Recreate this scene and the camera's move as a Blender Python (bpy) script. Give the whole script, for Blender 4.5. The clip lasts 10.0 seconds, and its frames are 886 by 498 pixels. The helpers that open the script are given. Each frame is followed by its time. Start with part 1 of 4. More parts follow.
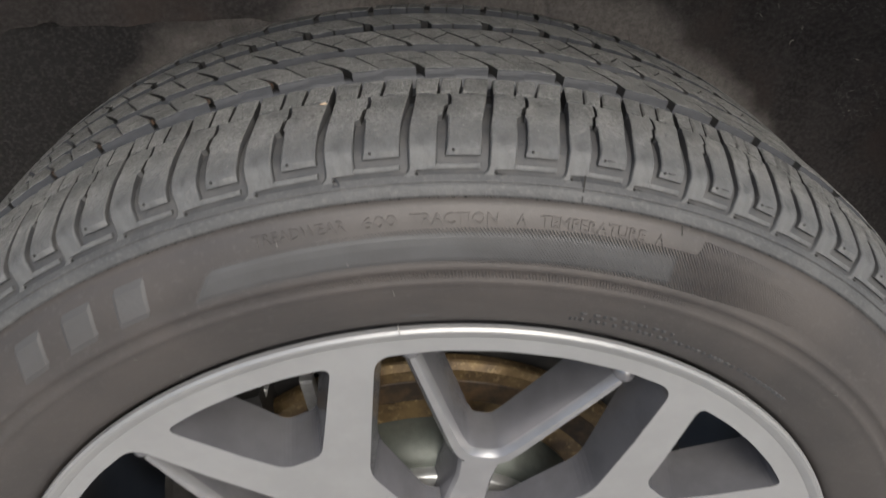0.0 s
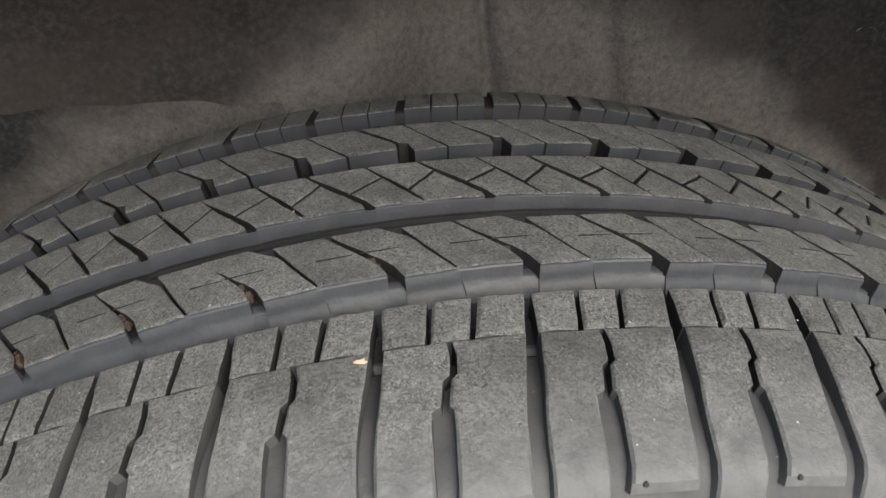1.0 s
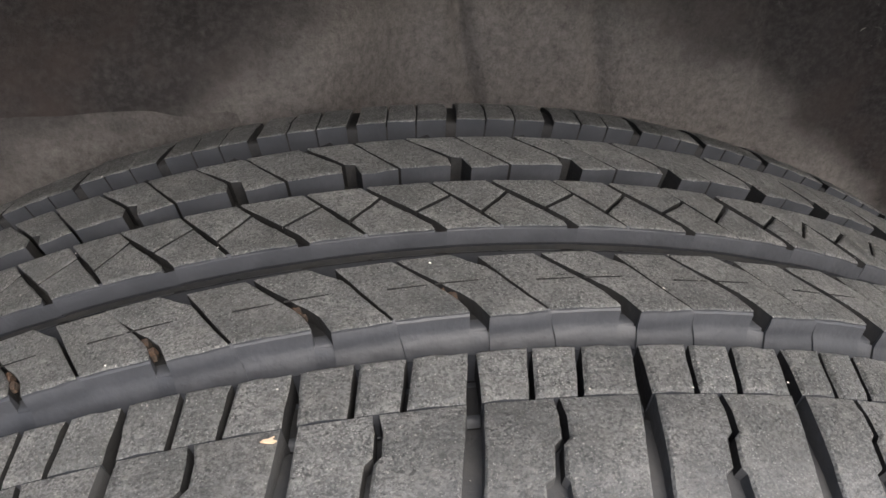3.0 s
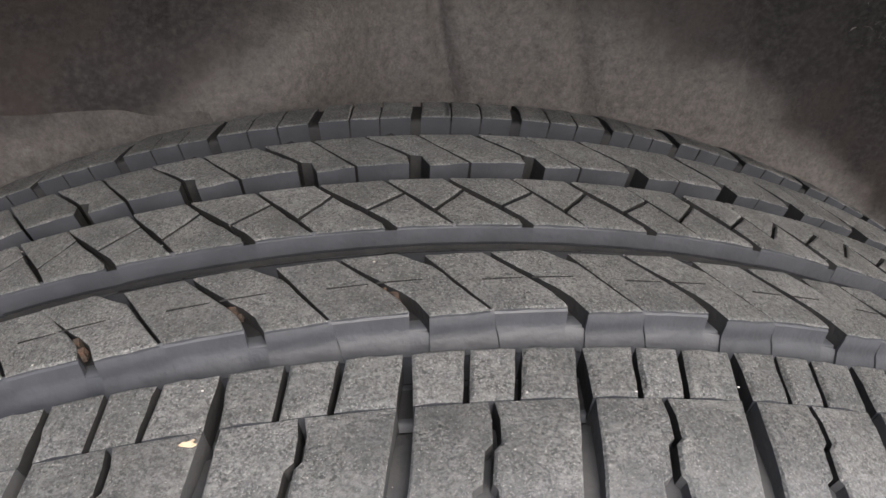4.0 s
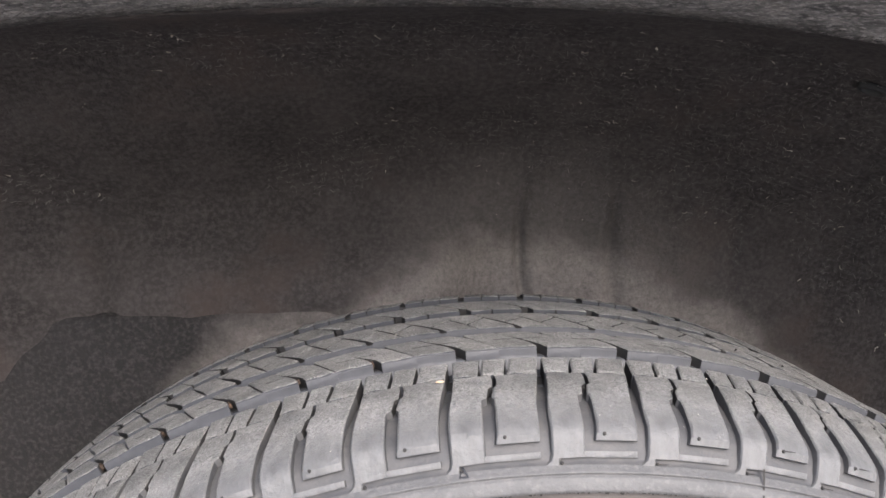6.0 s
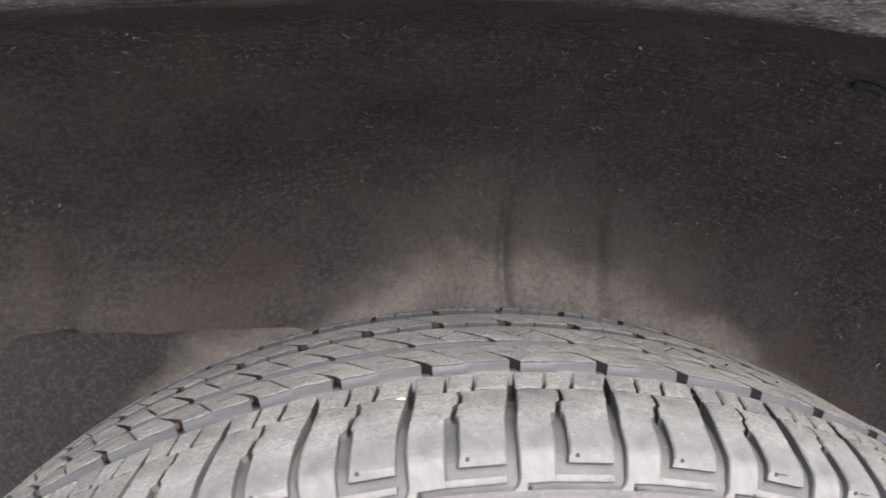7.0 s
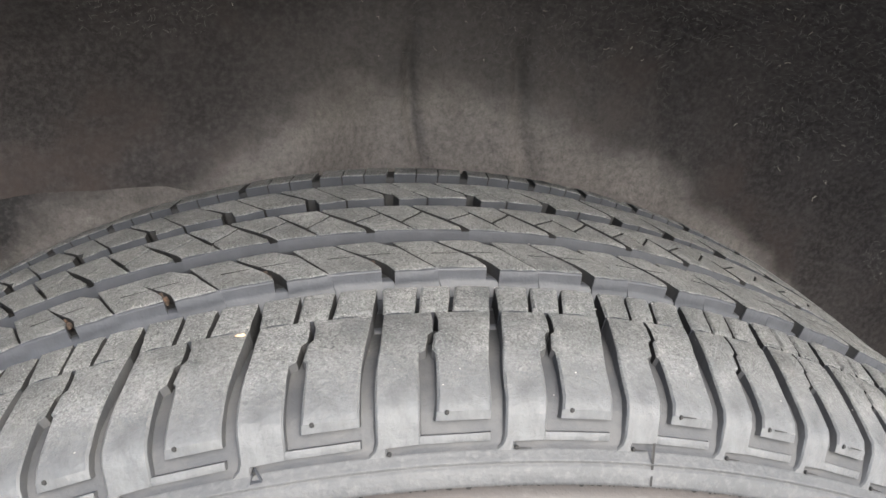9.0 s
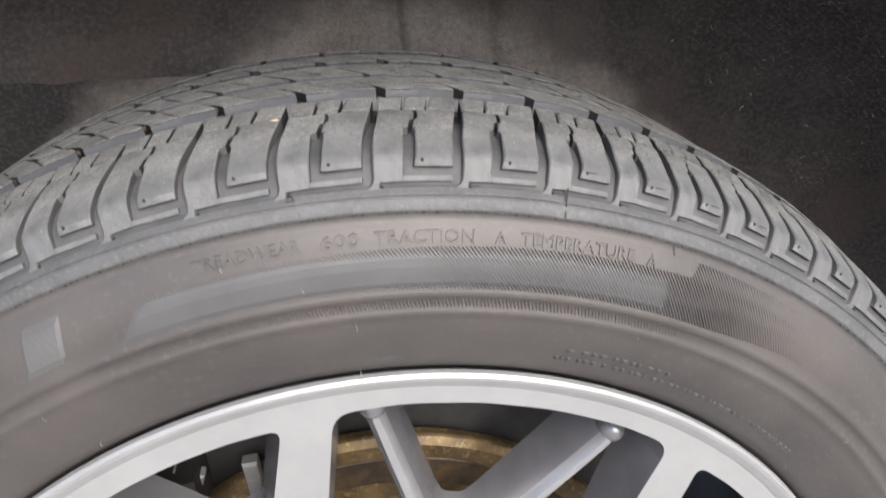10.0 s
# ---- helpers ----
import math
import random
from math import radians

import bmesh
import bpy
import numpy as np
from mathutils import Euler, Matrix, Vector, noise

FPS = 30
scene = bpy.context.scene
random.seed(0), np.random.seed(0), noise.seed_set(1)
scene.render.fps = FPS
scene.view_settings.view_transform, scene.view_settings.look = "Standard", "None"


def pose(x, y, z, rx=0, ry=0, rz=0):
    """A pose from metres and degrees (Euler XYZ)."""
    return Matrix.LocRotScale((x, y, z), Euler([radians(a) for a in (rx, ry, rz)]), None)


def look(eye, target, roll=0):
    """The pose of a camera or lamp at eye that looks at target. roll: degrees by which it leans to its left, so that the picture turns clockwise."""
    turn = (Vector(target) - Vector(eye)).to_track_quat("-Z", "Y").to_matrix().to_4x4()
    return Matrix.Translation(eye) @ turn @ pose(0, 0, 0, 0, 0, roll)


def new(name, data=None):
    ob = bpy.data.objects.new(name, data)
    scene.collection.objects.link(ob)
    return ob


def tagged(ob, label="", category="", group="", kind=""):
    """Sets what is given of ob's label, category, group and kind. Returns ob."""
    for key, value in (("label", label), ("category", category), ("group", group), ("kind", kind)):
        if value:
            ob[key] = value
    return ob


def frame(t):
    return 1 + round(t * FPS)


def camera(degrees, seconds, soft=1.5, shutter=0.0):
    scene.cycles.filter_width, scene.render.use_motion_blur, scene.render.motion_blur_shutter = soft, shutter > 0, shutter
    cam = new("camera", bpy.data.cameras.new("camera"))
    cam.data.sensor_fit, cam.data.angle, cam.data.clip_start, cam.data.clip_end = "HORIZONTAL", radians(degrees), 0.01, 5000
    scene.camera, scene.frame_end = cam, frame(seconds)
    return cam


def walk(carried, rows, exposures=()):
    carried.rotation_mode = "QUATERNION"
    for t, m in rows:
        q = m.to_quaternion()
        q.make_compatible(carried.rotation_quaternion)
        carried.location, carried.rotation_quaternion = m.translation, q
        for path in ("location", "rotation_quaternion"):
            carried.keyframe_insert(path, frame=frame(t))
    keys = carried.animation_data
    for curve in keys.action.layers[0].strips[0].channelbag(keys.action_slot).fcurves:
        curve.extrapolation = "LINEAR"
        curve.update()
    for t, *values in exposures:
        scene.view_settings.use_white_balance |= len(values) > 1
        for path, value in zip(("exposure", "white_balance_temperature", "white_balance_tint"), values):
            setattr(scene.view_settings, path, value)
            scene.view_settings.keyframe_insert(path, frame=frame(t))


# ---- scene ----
# ---- camera ----
YC, ZC = 0.412, 0.3665  # wheel middle: offset along the axle, height of the axle
cam = camera(59.25, 10.0, soft=1.5, shutter=0.15)
ROWS = [
    (0.0, -0.0056, 0.0150, 0.5141, -3.33, -36.13, -1.20),
    (0.2, -0.0094, 0.0798, 0.5155, -4.26, -36.37, -0.85),
    (0.5, -0.0266, 0.1508, 0.5045, -6.58, -36.38, 0.50),
    (1.0, -0.0387, 0.2118, 0.4857, -8.09, -36.39, 0.80),
    (1.5, -0.0365, 0.2355, 0.4749, -8.49, -36.43, 0.81),
    (2.0, -0.0244, 0.2438, 0.4703, -8.40, -36.47, 0.65),
    (2.2, -0.0246, 0.2386, 0.4717, -8.77, -36.50, 0.98),
    (3.3, -0.0138, 0.2395, 0.4809, -7.39, -37.08, 0.36),
    (3.5, -0.0089, 0.2440, 0.4774, -7.25, -36.94, 0.29),
    (4.0, -0.0037, 0.2406, 0.4751, -6.71, -36.56, 0.10),
    (4.5, -0.0049, 0.2096, 0.4847, -6.25, -33.22, 0.16),
    (4.7, -0.0007, 0.1910, 0.4828, -5.74, -29.72, -0.02),
    (5.0, -0.0048, 0.1527, 0.4705, -5.36, -24.22, -0.03),
    (5.2, -0.0141, 0.1221, 0.4650, -5.24, -21.00, 0.05),
    (5.5, -0.0322, 0.0785, 0.4681, -4.67, -16.63, -0.02),
    (5.7, -0.0478, 0.0544, 0.4774, -4.36, -14.29, -0.05),
    (6.8, -0.0639, 0.0679, 0.4632, -3.61, -10.47, -0.34),
    (7.0, -0.0421, 0.0756, 0.4639, -3.97, -10.41, -0.31),
    (7.5, -0.0161, 0.0909, 0.4583, -6.42, -10.64, -0.19),
    (8.0, -0.0172, 0.1186, 0.4637, -7.27, -15.42, -0.25),
    (8.2, -0.0155, 0.1325, 0.4742, -7.23, -18.64, -0.27),
    (8.5, -0.0108, 0.1405, 0.4776, -7.35, -23.21, -0.37),
    (9.0, -0.0060, 0.1412, 0.4842, -7.61, -26.47, -0.49),
    (9.5, -0.0164, 0.0895, 0.4949, -7.93, -26.82, -0.45),
    (9.7, -0.0166, 0.0653, 0.4905, -7.82, -27.36, -0.32),
    (10.0, -0.0172, 0.0274, 0.4572, -8.56, -26.80, 0.02),
]


def eye_pose(x, y, z, yaw, pitch, roll):
    return pose(x, y - YC, z + ZC, 90 + pitch, 0, yaw) @ pose(0, 0, 0, 0, 0, roll)


EXPOSURES = [(0.0, 0.27, 6570, 8), (0.5, 0.57, 6600, 5.5), (1.0, 0.88, 6570, 5.5), (1.5, 1.05, 6520, 6), (2.0, 1.12, 6470, 7), (3.5, 0.95, 6480, 11.5), (4.0, 1.17, 6450, 11.5), (4.5, 1.45, 6400, 11.5),
             (5.0, 1.40, 6400, 13), (5.5, 1.38, 6400, 14), (7.0, 1.78, 6520, 13), (7.5, 1.78, 6500, 10.5), (8.0, 1.72, 6450, 6), (8.5, 1.68, 6380, 5.5), (9.0, 1.6, 6400, 8), (9.5, 1.52, 6400, 11.5), (10.0, 1.14, 6430, 10.5)]
walk(cam, [(r[0], eye_pose(*r[1:])) for r in ROWS], EXPOSURES)

# ---- world and light ----
world = bpy.data.worlds.new("sky")
scene.world = world
world.use_nodes = True
wn, wl = world.node_tree.nodes, world.node_tree.links
sky = wn.new("ShaderNodeTexSky")
sky.sky_type, sky.sun_disc = "NISHITA", False
sky.sun_elevation, sky.sun_rotation = radians(44), radians(162)
sky.air_density, sky.dust_density, sky.ozone_density = 1.0, 4.0, 1.0
wn["Background"].inputs["Strength"].default_value = 0.15
wl.new(sky.outputs["Color"], wn["Background"].inputs["Color"])
sun = new("sun", bpy.data.lights.new("sun", "SUN"))
sun.data.energy, sun.data.angle, sun.data.color = 1.65, radians(50), (0.975, 0.985, 0.965)
sun.matrix_world = look((1.3, -4.0, 4.2 * math.tan(radians(44))), (0, 0, 0))


# ---- materials ----
def material(name, colour, rough=0.6, metal=0.0, second=None, scale=30.0, mix=(0.4, 0.6), third=None, third_scale=400.0,
             third_mix=(0.55, 0.75), bump=0.0, bump_scale=600.0, by_island=0.0, spec=0.5, pit=None, bump_detail=5.0, bump_rough=0.5, stain=None):
    """A procedural surface: a base colour, large blotches, fine grain, relief."""
    m = bpy.data.materials.new(name)
    m.use_nodes = True
    n, l = m.node_tree.nodes, m.node_tree.links
    b = n["Principled BSDF"]
    b.inputs["Roughness"].default_value, b.inputs["Metallic"].default_value = rough, metal
    b.inputs["Specular IOR Level"].default_value = spec
    co = n.new("ShaderNodeTexCoord").outputs["Object"]
    rgb = n.new("ShaderNodeRGB")
    rgb.outputs[0].default_value = (*colour, 1)
    out = rgb.outputs[0]

    def layer(out, col, sc, lo, hi, detail=6.0):
        t = n.new("ShaderNodeTexNoise")
        t.inputs["Scale"].default_value, t.inputs["Detail"].default_value, t.inputs["Roughness"].default_value = sc, detail, 0.62
        l.new(co, t.inputs["Vector"])
        r = n.new("ShaderNodeMapRange")
        r.inputs["From Min"].default_value, r.inputs["From Max"].default_value = lo, hi
        l.new(t.outputs["Fac"], r.inputs["Value"])
        x = n.new("ShaderNodeMix")
        x.data_type = "RGBA"
        l.new(r.outputs["Result"], x.inputs["Factor"])
        l.new(out, x.inputs["A"])
        x.inputs["B"].default_value = (*col, 1)
        return x.outputs["Result"]

    if second:
        out = layer(out, second, scale, *mix)
    if third:
        out = layer(out, third, third_scale, *third_mix)
    if stain:
        out = layer(out, stain, 13.0, 0.55, 0.74, 9.0)
    if pit:
        out = layer(out, pit, 1150.0, 0.44, 0.33, 4.0)
    if by_island:
        r = n.new("ShaderNodeMapRange")
        r.inputs["To Min"].default_value, r.inputs["To Max"].default_value = 1 - by_island, 1 + by_island
        l.new(n.new("ShaderNodeNewGeometry").outputs["Random Per Island"], r.inputs["Value"])
        h = n.new("ShaderNodeHueSaturation")
        l.new(r.outputs["Result"], h.inputs["Value"])
        l.new(out, h.inputs["Color"])
        out = h.outputs["Color"]
    l.new(out, b.inputs["Base Color"])
    if bump:
        t = n.new("ShaderNodeTexNoise")
        t.inputs["Scale"].default_value, t.inputs["Detail"].default_value, t.inputs["Roughness"].default_value = bump_scale, bump_detail, bump_rough
        l.new(co, t.inputs["Vector"])
        u = n.new("ShaderNodeBump")
        u.inputs["Strength"].default_value, u.inputs["Distance"].default_value = 1.0, bump
        l.new(t.outputs["Fac"], u.inputs["Height"])
        l.new(u.outputs["Normal"], b.inputs["Normal"])
    return m


def pale_patch(m, dust, middle=0.02, steep=(3.2, 2.0), top=0.366, soft=(0.014, 0.020), cover=1.0):
    """A paler soft-edged hump with a ragged outline, laid over a surface's own colour."""
    n, l = m.node_tree.nodes, m.node_tree.links
    b = n["Principled BSDF"]
    old = b.inputs["Base Color"].links[0].from_socket
    co = n.new("ShaderNodeTexCoord").outputs["Object"]
    sep = n.new("ShaderNodeSeparateXYZ")
    l.new(co, sep.inputs[0])

    def calc(op, a, c):
        q = n.new("ShaderNodeMath")
        q.operation = op
        for i, v in enumerate((a, c)):
            if isinstance(v, float):
                q.inputs[i].default_value = v
            else:
                l.new(v, q.inputs[i])
        return q.outputs[0]

    dx = calc("SUBTRACT", sep.outputs["X"], middle)
    hump = calc("ADD", calc("MULTIPLY", calc("MULTIPLY", calc("MAXIMUM", dx, 0.0), calc("MAXIMUM", dx, 0.0)), steep[1]),
                calc("MULTIPLY", calc("MULTIPLY", calc("MINIMUM", dx, 0.0), calc("MINIMUM", dx, 0.0)), steep[0]))
    height = calc("ADD", sep.outputs["Z"], hump)
    for size, amount in ((15.0, 0.060), (70.0, 0.022)):
        t = n.new("ShaderNodeTexNoise")
        t.inputs["Scale"].default_value, t.inputs["Detail"].default_value, t.inputs["Roughness"].default_value = size, 8.0, 0.6
        l.new(co, t.inputs["Vector"])
        height = calc("ADD", height, calc("MULTIPLY", calc("SUBTRACT", t.outputs["Fac"], 0.5), amount))
    r = n.new("ShaderNodeMapRange")
    r.interpolation_type = "SMOOTHSTEP"
    r.inputs["From Min"].default_value, r.inputs["From Max"].default_value = top + soft[0], top - soft[1]
    r.inputs["To Max"].default_value = cover
    l.new(height, r.inputs["Value"])
    x = n.new("ShaderNodeMix")
    x.data_type = "RGBA"
    l.new(r.outputs["Result"], x.inputs["Factor"])
    l.new(old, x.inputs["A"])
    g = n.new("ShaderNodeTexNoise")
    g.inputs["Scale"].default_value, g.inputs["Detail"].default_value, g.inputs["Roughness"].default_value = 240.0, 12.0, 0.85
    l.new(co, g.inputs["Vector"])
    k = n.new("ShaderNodeMapRange")
    k.inputs["From Min"].default_value, k.inputs["From Max"].default_value = 0.36, 0.64
    l.new(g.outputs["Fac"], k.inputs["Value"])
    y = n.new("ShaderNodeMix")
    y.data_type = "RGBA"
    l.new(k.outputs["Result"], y.inputs["Factor"])
    y.inputs["A"].default_value, y.inputs["B"].default_value = (*[v * 0.6 for v in dust], 1), (*[v * 1.4 for v in dust], 1)
    l.new(y.outputs["Result"], x.inputs["B"])
    l.new(x.outputs["Result"], b.inputs["Base Color"])
    return m


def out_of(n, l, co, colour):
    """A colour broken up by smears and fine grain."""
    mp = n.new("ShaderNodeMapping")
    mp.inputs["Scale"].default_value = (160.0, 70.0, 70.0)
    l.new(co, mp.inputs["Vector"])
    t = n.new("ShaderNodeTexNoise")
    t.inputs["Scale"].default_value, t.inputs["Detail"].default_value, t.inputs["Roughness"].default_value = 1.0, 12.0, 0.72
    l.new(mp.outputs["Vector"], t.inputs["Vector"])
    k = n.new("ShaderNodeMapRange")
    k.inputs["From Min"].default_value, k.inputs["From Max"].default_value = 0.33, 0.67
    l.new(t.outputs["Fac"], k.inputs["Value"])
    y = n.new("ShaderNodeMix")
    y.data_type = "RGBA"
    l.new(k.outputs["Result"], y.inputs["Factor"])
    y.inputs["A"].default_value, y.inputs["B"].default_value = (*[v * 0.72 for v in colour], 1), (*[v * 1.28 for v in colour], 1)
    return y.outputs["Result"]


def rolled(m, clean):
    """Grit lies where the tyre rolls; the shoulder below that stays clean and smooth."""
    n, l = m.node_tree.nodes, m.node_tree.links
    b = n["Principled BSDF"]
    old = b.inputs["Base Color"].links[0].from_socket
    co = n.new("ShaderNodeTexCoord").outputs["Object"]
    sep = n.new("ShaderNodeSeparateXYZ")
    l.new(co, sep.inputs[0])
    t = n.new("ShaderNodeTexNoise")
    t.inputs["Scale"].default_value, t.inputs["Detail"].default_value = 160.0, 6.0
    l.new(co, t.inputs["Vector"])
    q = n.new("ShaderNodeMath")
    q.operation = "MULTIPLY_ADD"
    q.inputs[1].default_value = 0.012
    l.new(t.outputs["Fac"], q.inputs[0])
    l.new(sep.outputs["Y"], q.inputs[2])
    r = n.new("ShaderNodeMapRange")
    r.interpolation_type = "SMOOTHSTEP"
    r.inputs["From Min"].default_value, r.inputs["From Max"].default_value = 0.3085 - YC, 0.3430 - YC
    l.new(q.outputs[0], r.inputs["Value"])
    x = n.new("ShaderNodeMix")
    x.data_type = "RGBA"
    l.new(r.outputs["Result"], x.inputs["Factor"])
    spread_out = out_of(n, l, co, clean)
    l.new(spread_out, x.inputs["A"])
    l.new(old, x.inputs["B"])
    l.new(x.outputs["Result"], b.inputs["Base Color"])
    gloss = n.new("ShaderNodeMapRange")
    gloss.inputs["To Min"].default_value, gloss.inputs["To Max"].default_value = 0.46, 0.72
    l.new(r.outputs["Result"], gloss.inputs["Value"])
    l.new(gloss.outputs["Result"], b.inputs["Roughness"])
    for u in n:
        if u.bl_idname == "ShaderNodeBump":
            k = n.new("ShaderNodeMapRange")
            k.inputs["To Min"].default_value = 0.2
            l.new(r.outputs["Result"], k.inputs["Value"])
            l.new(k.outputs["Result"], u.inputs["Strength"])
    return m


def worn_tread():
    """Tread rubber: pebbled by the road, pale dust on the crests and in blotches, dark pits, a few bright grains. The
    paler crests also stand in for relief shading.
    """
    m = bpy.data.materials.new("dusty_tread")
    m.use_nodes = True
    n, l = m.node_tree.nodes, m.node_tree.links
    b = n["Principled BSDF"]
    b.inputs["Roughness"].default_value, b.inputs["Specular IOR Level"].default_value = 0.72, 0.45
    b.inputs["Sheen Weight"].default_value, b.inputs["Sheen Roughness"].default_value = 0.10, 0.45
    co = n.new("ShaderNodeTexCoord").outputs["Object"]
    own = n.new("ShaderNodeVectorMath")
    own.operation = "MULTIPLY_ADD"
    own.inputs[1].default_value = (3.1, 5.7, 4.3)
    rnd = n.new("ShaderNodeObjectInfo").outputs["Random"]
    l.new(rnd, own.inputs[0])
    l.new(co, own.inputs[2])
    co = own.outputs["Vector"]

    def field(scale, detail, rough, lo, hi, low=0.0, high=1.0):
        t = n.new("ShaderNodeTexNoise")
        t.inputs["Scale"].default_value, t.inputs["Detail"].default_value, t.inputs["Roughness"].default_value = scale, detail, rough
        l.new(co, t.inputs["Vector"])
        r = n.new("ShaderNodeMapRange")
        r.interpolation_type = "SMOOTHSTEP"
        r.inputs["From Min"].default_value, r.inputs["From Max"].default_value = lo, hi
        r.inputs["To Min"].default_value, r.inputs["To Max"].default_value = low, high
        l.new(t.outputs["Fac"], r.inputs["Value"])
        return t.outputs["Fac"], r.outputs["Result"]

    def blend(fac, a, c):
        x = n.new("ShaderNodeMix")
        x.data_type = "RGBA"
        l.new(fac, x.inputs["Factor"])
        for k, v in (("A", a), ("B", c)):
            if isinstance(v, tuple):
                x.inputs[k].default_value = (*v, 1)
            else:
                l.new(v, x.inputs[k])
        return x.outputs["Result"]

    def times(a, c):
        q = n.new("ShaderNodeMath")
        q.operation = "MULTIPLY"
        l.new(a, q.inputs[0])
        l.new(c, q.inputs[1])
        return q.outputs[0]

    # crest colour shares the bump's noise, so relief shading is partly in the colour
    height, crest = field(1250.0, 6.0, 0.72, 0.42, 0.58)
    _, blotch = field(75.0, 6.0, 0.62, 0.34, 0.64)
    _, tone = field(17.0, 3.0, 0.5, 0.35, 0.65)
    _, dust = field(420.0, 7.0, 0.75, 0.46, 0.68)
    _, grain = field(2100.0, 1.0, 0.5, 0.69, 0.73)
    ground = blend(tone, (0.125, 0.127, 0.124), (0.152, 0.150, 0.143))
    out = blend(crest, ground, blend(blotch, (0.240, 0.243, 0.240), (0.330, 0.326, 0.316)))
    out = blend(times(dust, blotch), out, (0.41, 0.402, 0.386))
    _, speck = field(1900.0, 2.0, 0.6, 0.56, 0.64, 0.0, 0.85)
    _, pit = field(950.0, 4.0, 0.65, 0.45, 0.34, 0.0, 0.85)
    _, worn = field(48.0, 7.0, 0.66, 0.38, 0.62)
    _, gritty = field(120.0, 5.0, 0.6, 0.40, 0.58, 0.15, 1.0)
    out = blend(times(pit, gritty), out, (0.045, 0.045, 0.043))
    out = blend(times(speck, gritty), out, (0.47, 0.462, 0.445))
    patch = n.new("ShaderNodeMix")
    patch.data_type, patch.blend_type = "RGBA", "MULTIPLY"
    l.new(worn, patch.inputs["Factor"])
    l.new(out, patch.inputs["A"])
    patch.inputs["B"].default_value = (0.75, 0.756, 0.748, 1)
    out = patch.outputs["Result"]
    out = blend(grain, out, (0.60, 0.58, 0.55))
    h = n.new("ShaderNodeHueSaturation")
    r = n.new("ShaderNodeMapRange")
    r.inputs["To Min"].default_value, r.inputs["To Max"].default_value = 0.88, 1.12
    l.new(rnd, r.inputs["Value"])
    l.new(r.outputs["Result"], h.inputs["Value"])
    l.new(out, h.inputs["Color"])
    l.new(h.outputs["Color"], b.inputs["Base Color"])
    u = n.new("ShaderNodeBump")
    u.inputs["Strength"].default_value, u.inputs["Distance"].default_value = 1.0, 0.0030
    l.new(height, u.inputs["Height"])
    wave, _ = field(230.0, 4.0, 0.55, 0.4, 0.6)
    w = n.new("ShaderNodeBump")
    w.inputs["Strength"].default_value, w.inputs["Distance"].default_value = 1.0, 0.0036
    l.new(wave, w.inputs["Height"])
    l.new(w.outputs["Normal"], u.inputs["Normal"])
    l.new(u.outputs["Normal"], b.inputs["Normal"])
    return m


M_TOP = worn_tread()
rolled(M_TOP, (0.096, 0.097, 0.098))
M_BUTT = material("clean_shoulder_rubber", (0.063, 0.064, 0.066), 0.58, second=(0.086, 0.086, 0.087), scale=45, mix=(0.36, 0.64), third=(0.118, 0.117, 0.116), third_scale=420, third_mix=(0.5, 0.8), bump=0.0004, bump_scale=600, spec=0.45)
M_SIDE = material("clean_rubber", (0.036, 0.038, 0.043), 0.5, second=(0.049, 0.051, 0.057), scale=60, bump=0.0002, bump_scale=500, spec=0.4)
# near-black for slot walls and floors: shade inside the cuts put into colour
M_SLOT_SHADE = material("slot_shade_rubber", (0.017, 0.017, 0.018), 0.75, second=(0.027, 0.026, 0.025), scale=90, bump=0.0003, bump_scale=600, spec=0.3)
M_GULLY = material("dusty_groove", (0.054, 0.055, 0.058), 0.6, second=(0.074, 0.073, 0.073), scale=70, bump=0.0003, bump_scale=600, spec=0.35)
M_WALL = material("sidewall_rubber", (0.045, 0.0398, 0.0382), 0.52, second=(0.062, 0.0538, 0.050), scale=11, third=(0.074, 0.068, 0.064),
                  third_scale=300, bump=0.00012, bump_scale=900, spec=0.6)
M_BAND = material("hatched_rubber", (0.076, 0.076, 0.078), 0.5, second=(0.064, 0.063, 0.064), scale=25, bump=0.0001, spec=0.4)
M_MARK = material("raised_grey_rubber", (0.080, 0.078, 0.079), 0.55, second=(0.068, 0.066, 0.066), scale=30, bump=0.0002)
M_SIPE = material("dark_rubber", (0.022, 0.021, 0.020), 0.9)
M_RUST = material("rusty_soil", (0.075, 0.044, 0.028), 0.95, second=(0.04, 0.03, 0.023), scale=500, bump=0.0006, bump_scale=900)
M_ALU = material("machined_alloy", (0.34, 0.34, 0.342), 0.36, 0.4, second=(0.315, 0.315, 0.317), scale=30, bump=0.00002, bump_scale=1500)
M_PAINT = material("grey_wheel_paint", (0.225, 0.223, 0.236), 0.22, 0.55, second=(0.185, 0.183, 0.195), scale=25, bump=0.00003, bump_scale=1800)
M_BARREL = material("barrel_paint", (0.026, 0.026, 0.027), 0.45, 0.2, second=(0.020, 0.020, 0.021), scale=30)
M_DISC = material("rusty_disc", (0.205, 0.140, 0.066), 0.42, 0.5, second=(0.085, 0.058, 0.034), scale=55, mix=(0.4, 0.65), third=(0.40, 0.30, 0.16), third_scale=250)
M_DARKDISC = material("worn_disc_band", (0.050, 0.037, 0.027), 0.5, 0.4, second=(0.13, 0.085, 0.045), scale=70, mix=(0.42, 0.68))
M_HAT = material("grey_green_iron", (0.12, 0.132, 0.118), 0.5, 0.3, second=(0.09, 0.098, 0.088), scale=60, bump=0.0002)
M_STEEL = material("bright_steel", (0.55, 0.56, 0.55), 0.35, 0.8, second=(0.45, 0.45, 0.44), scale=80)
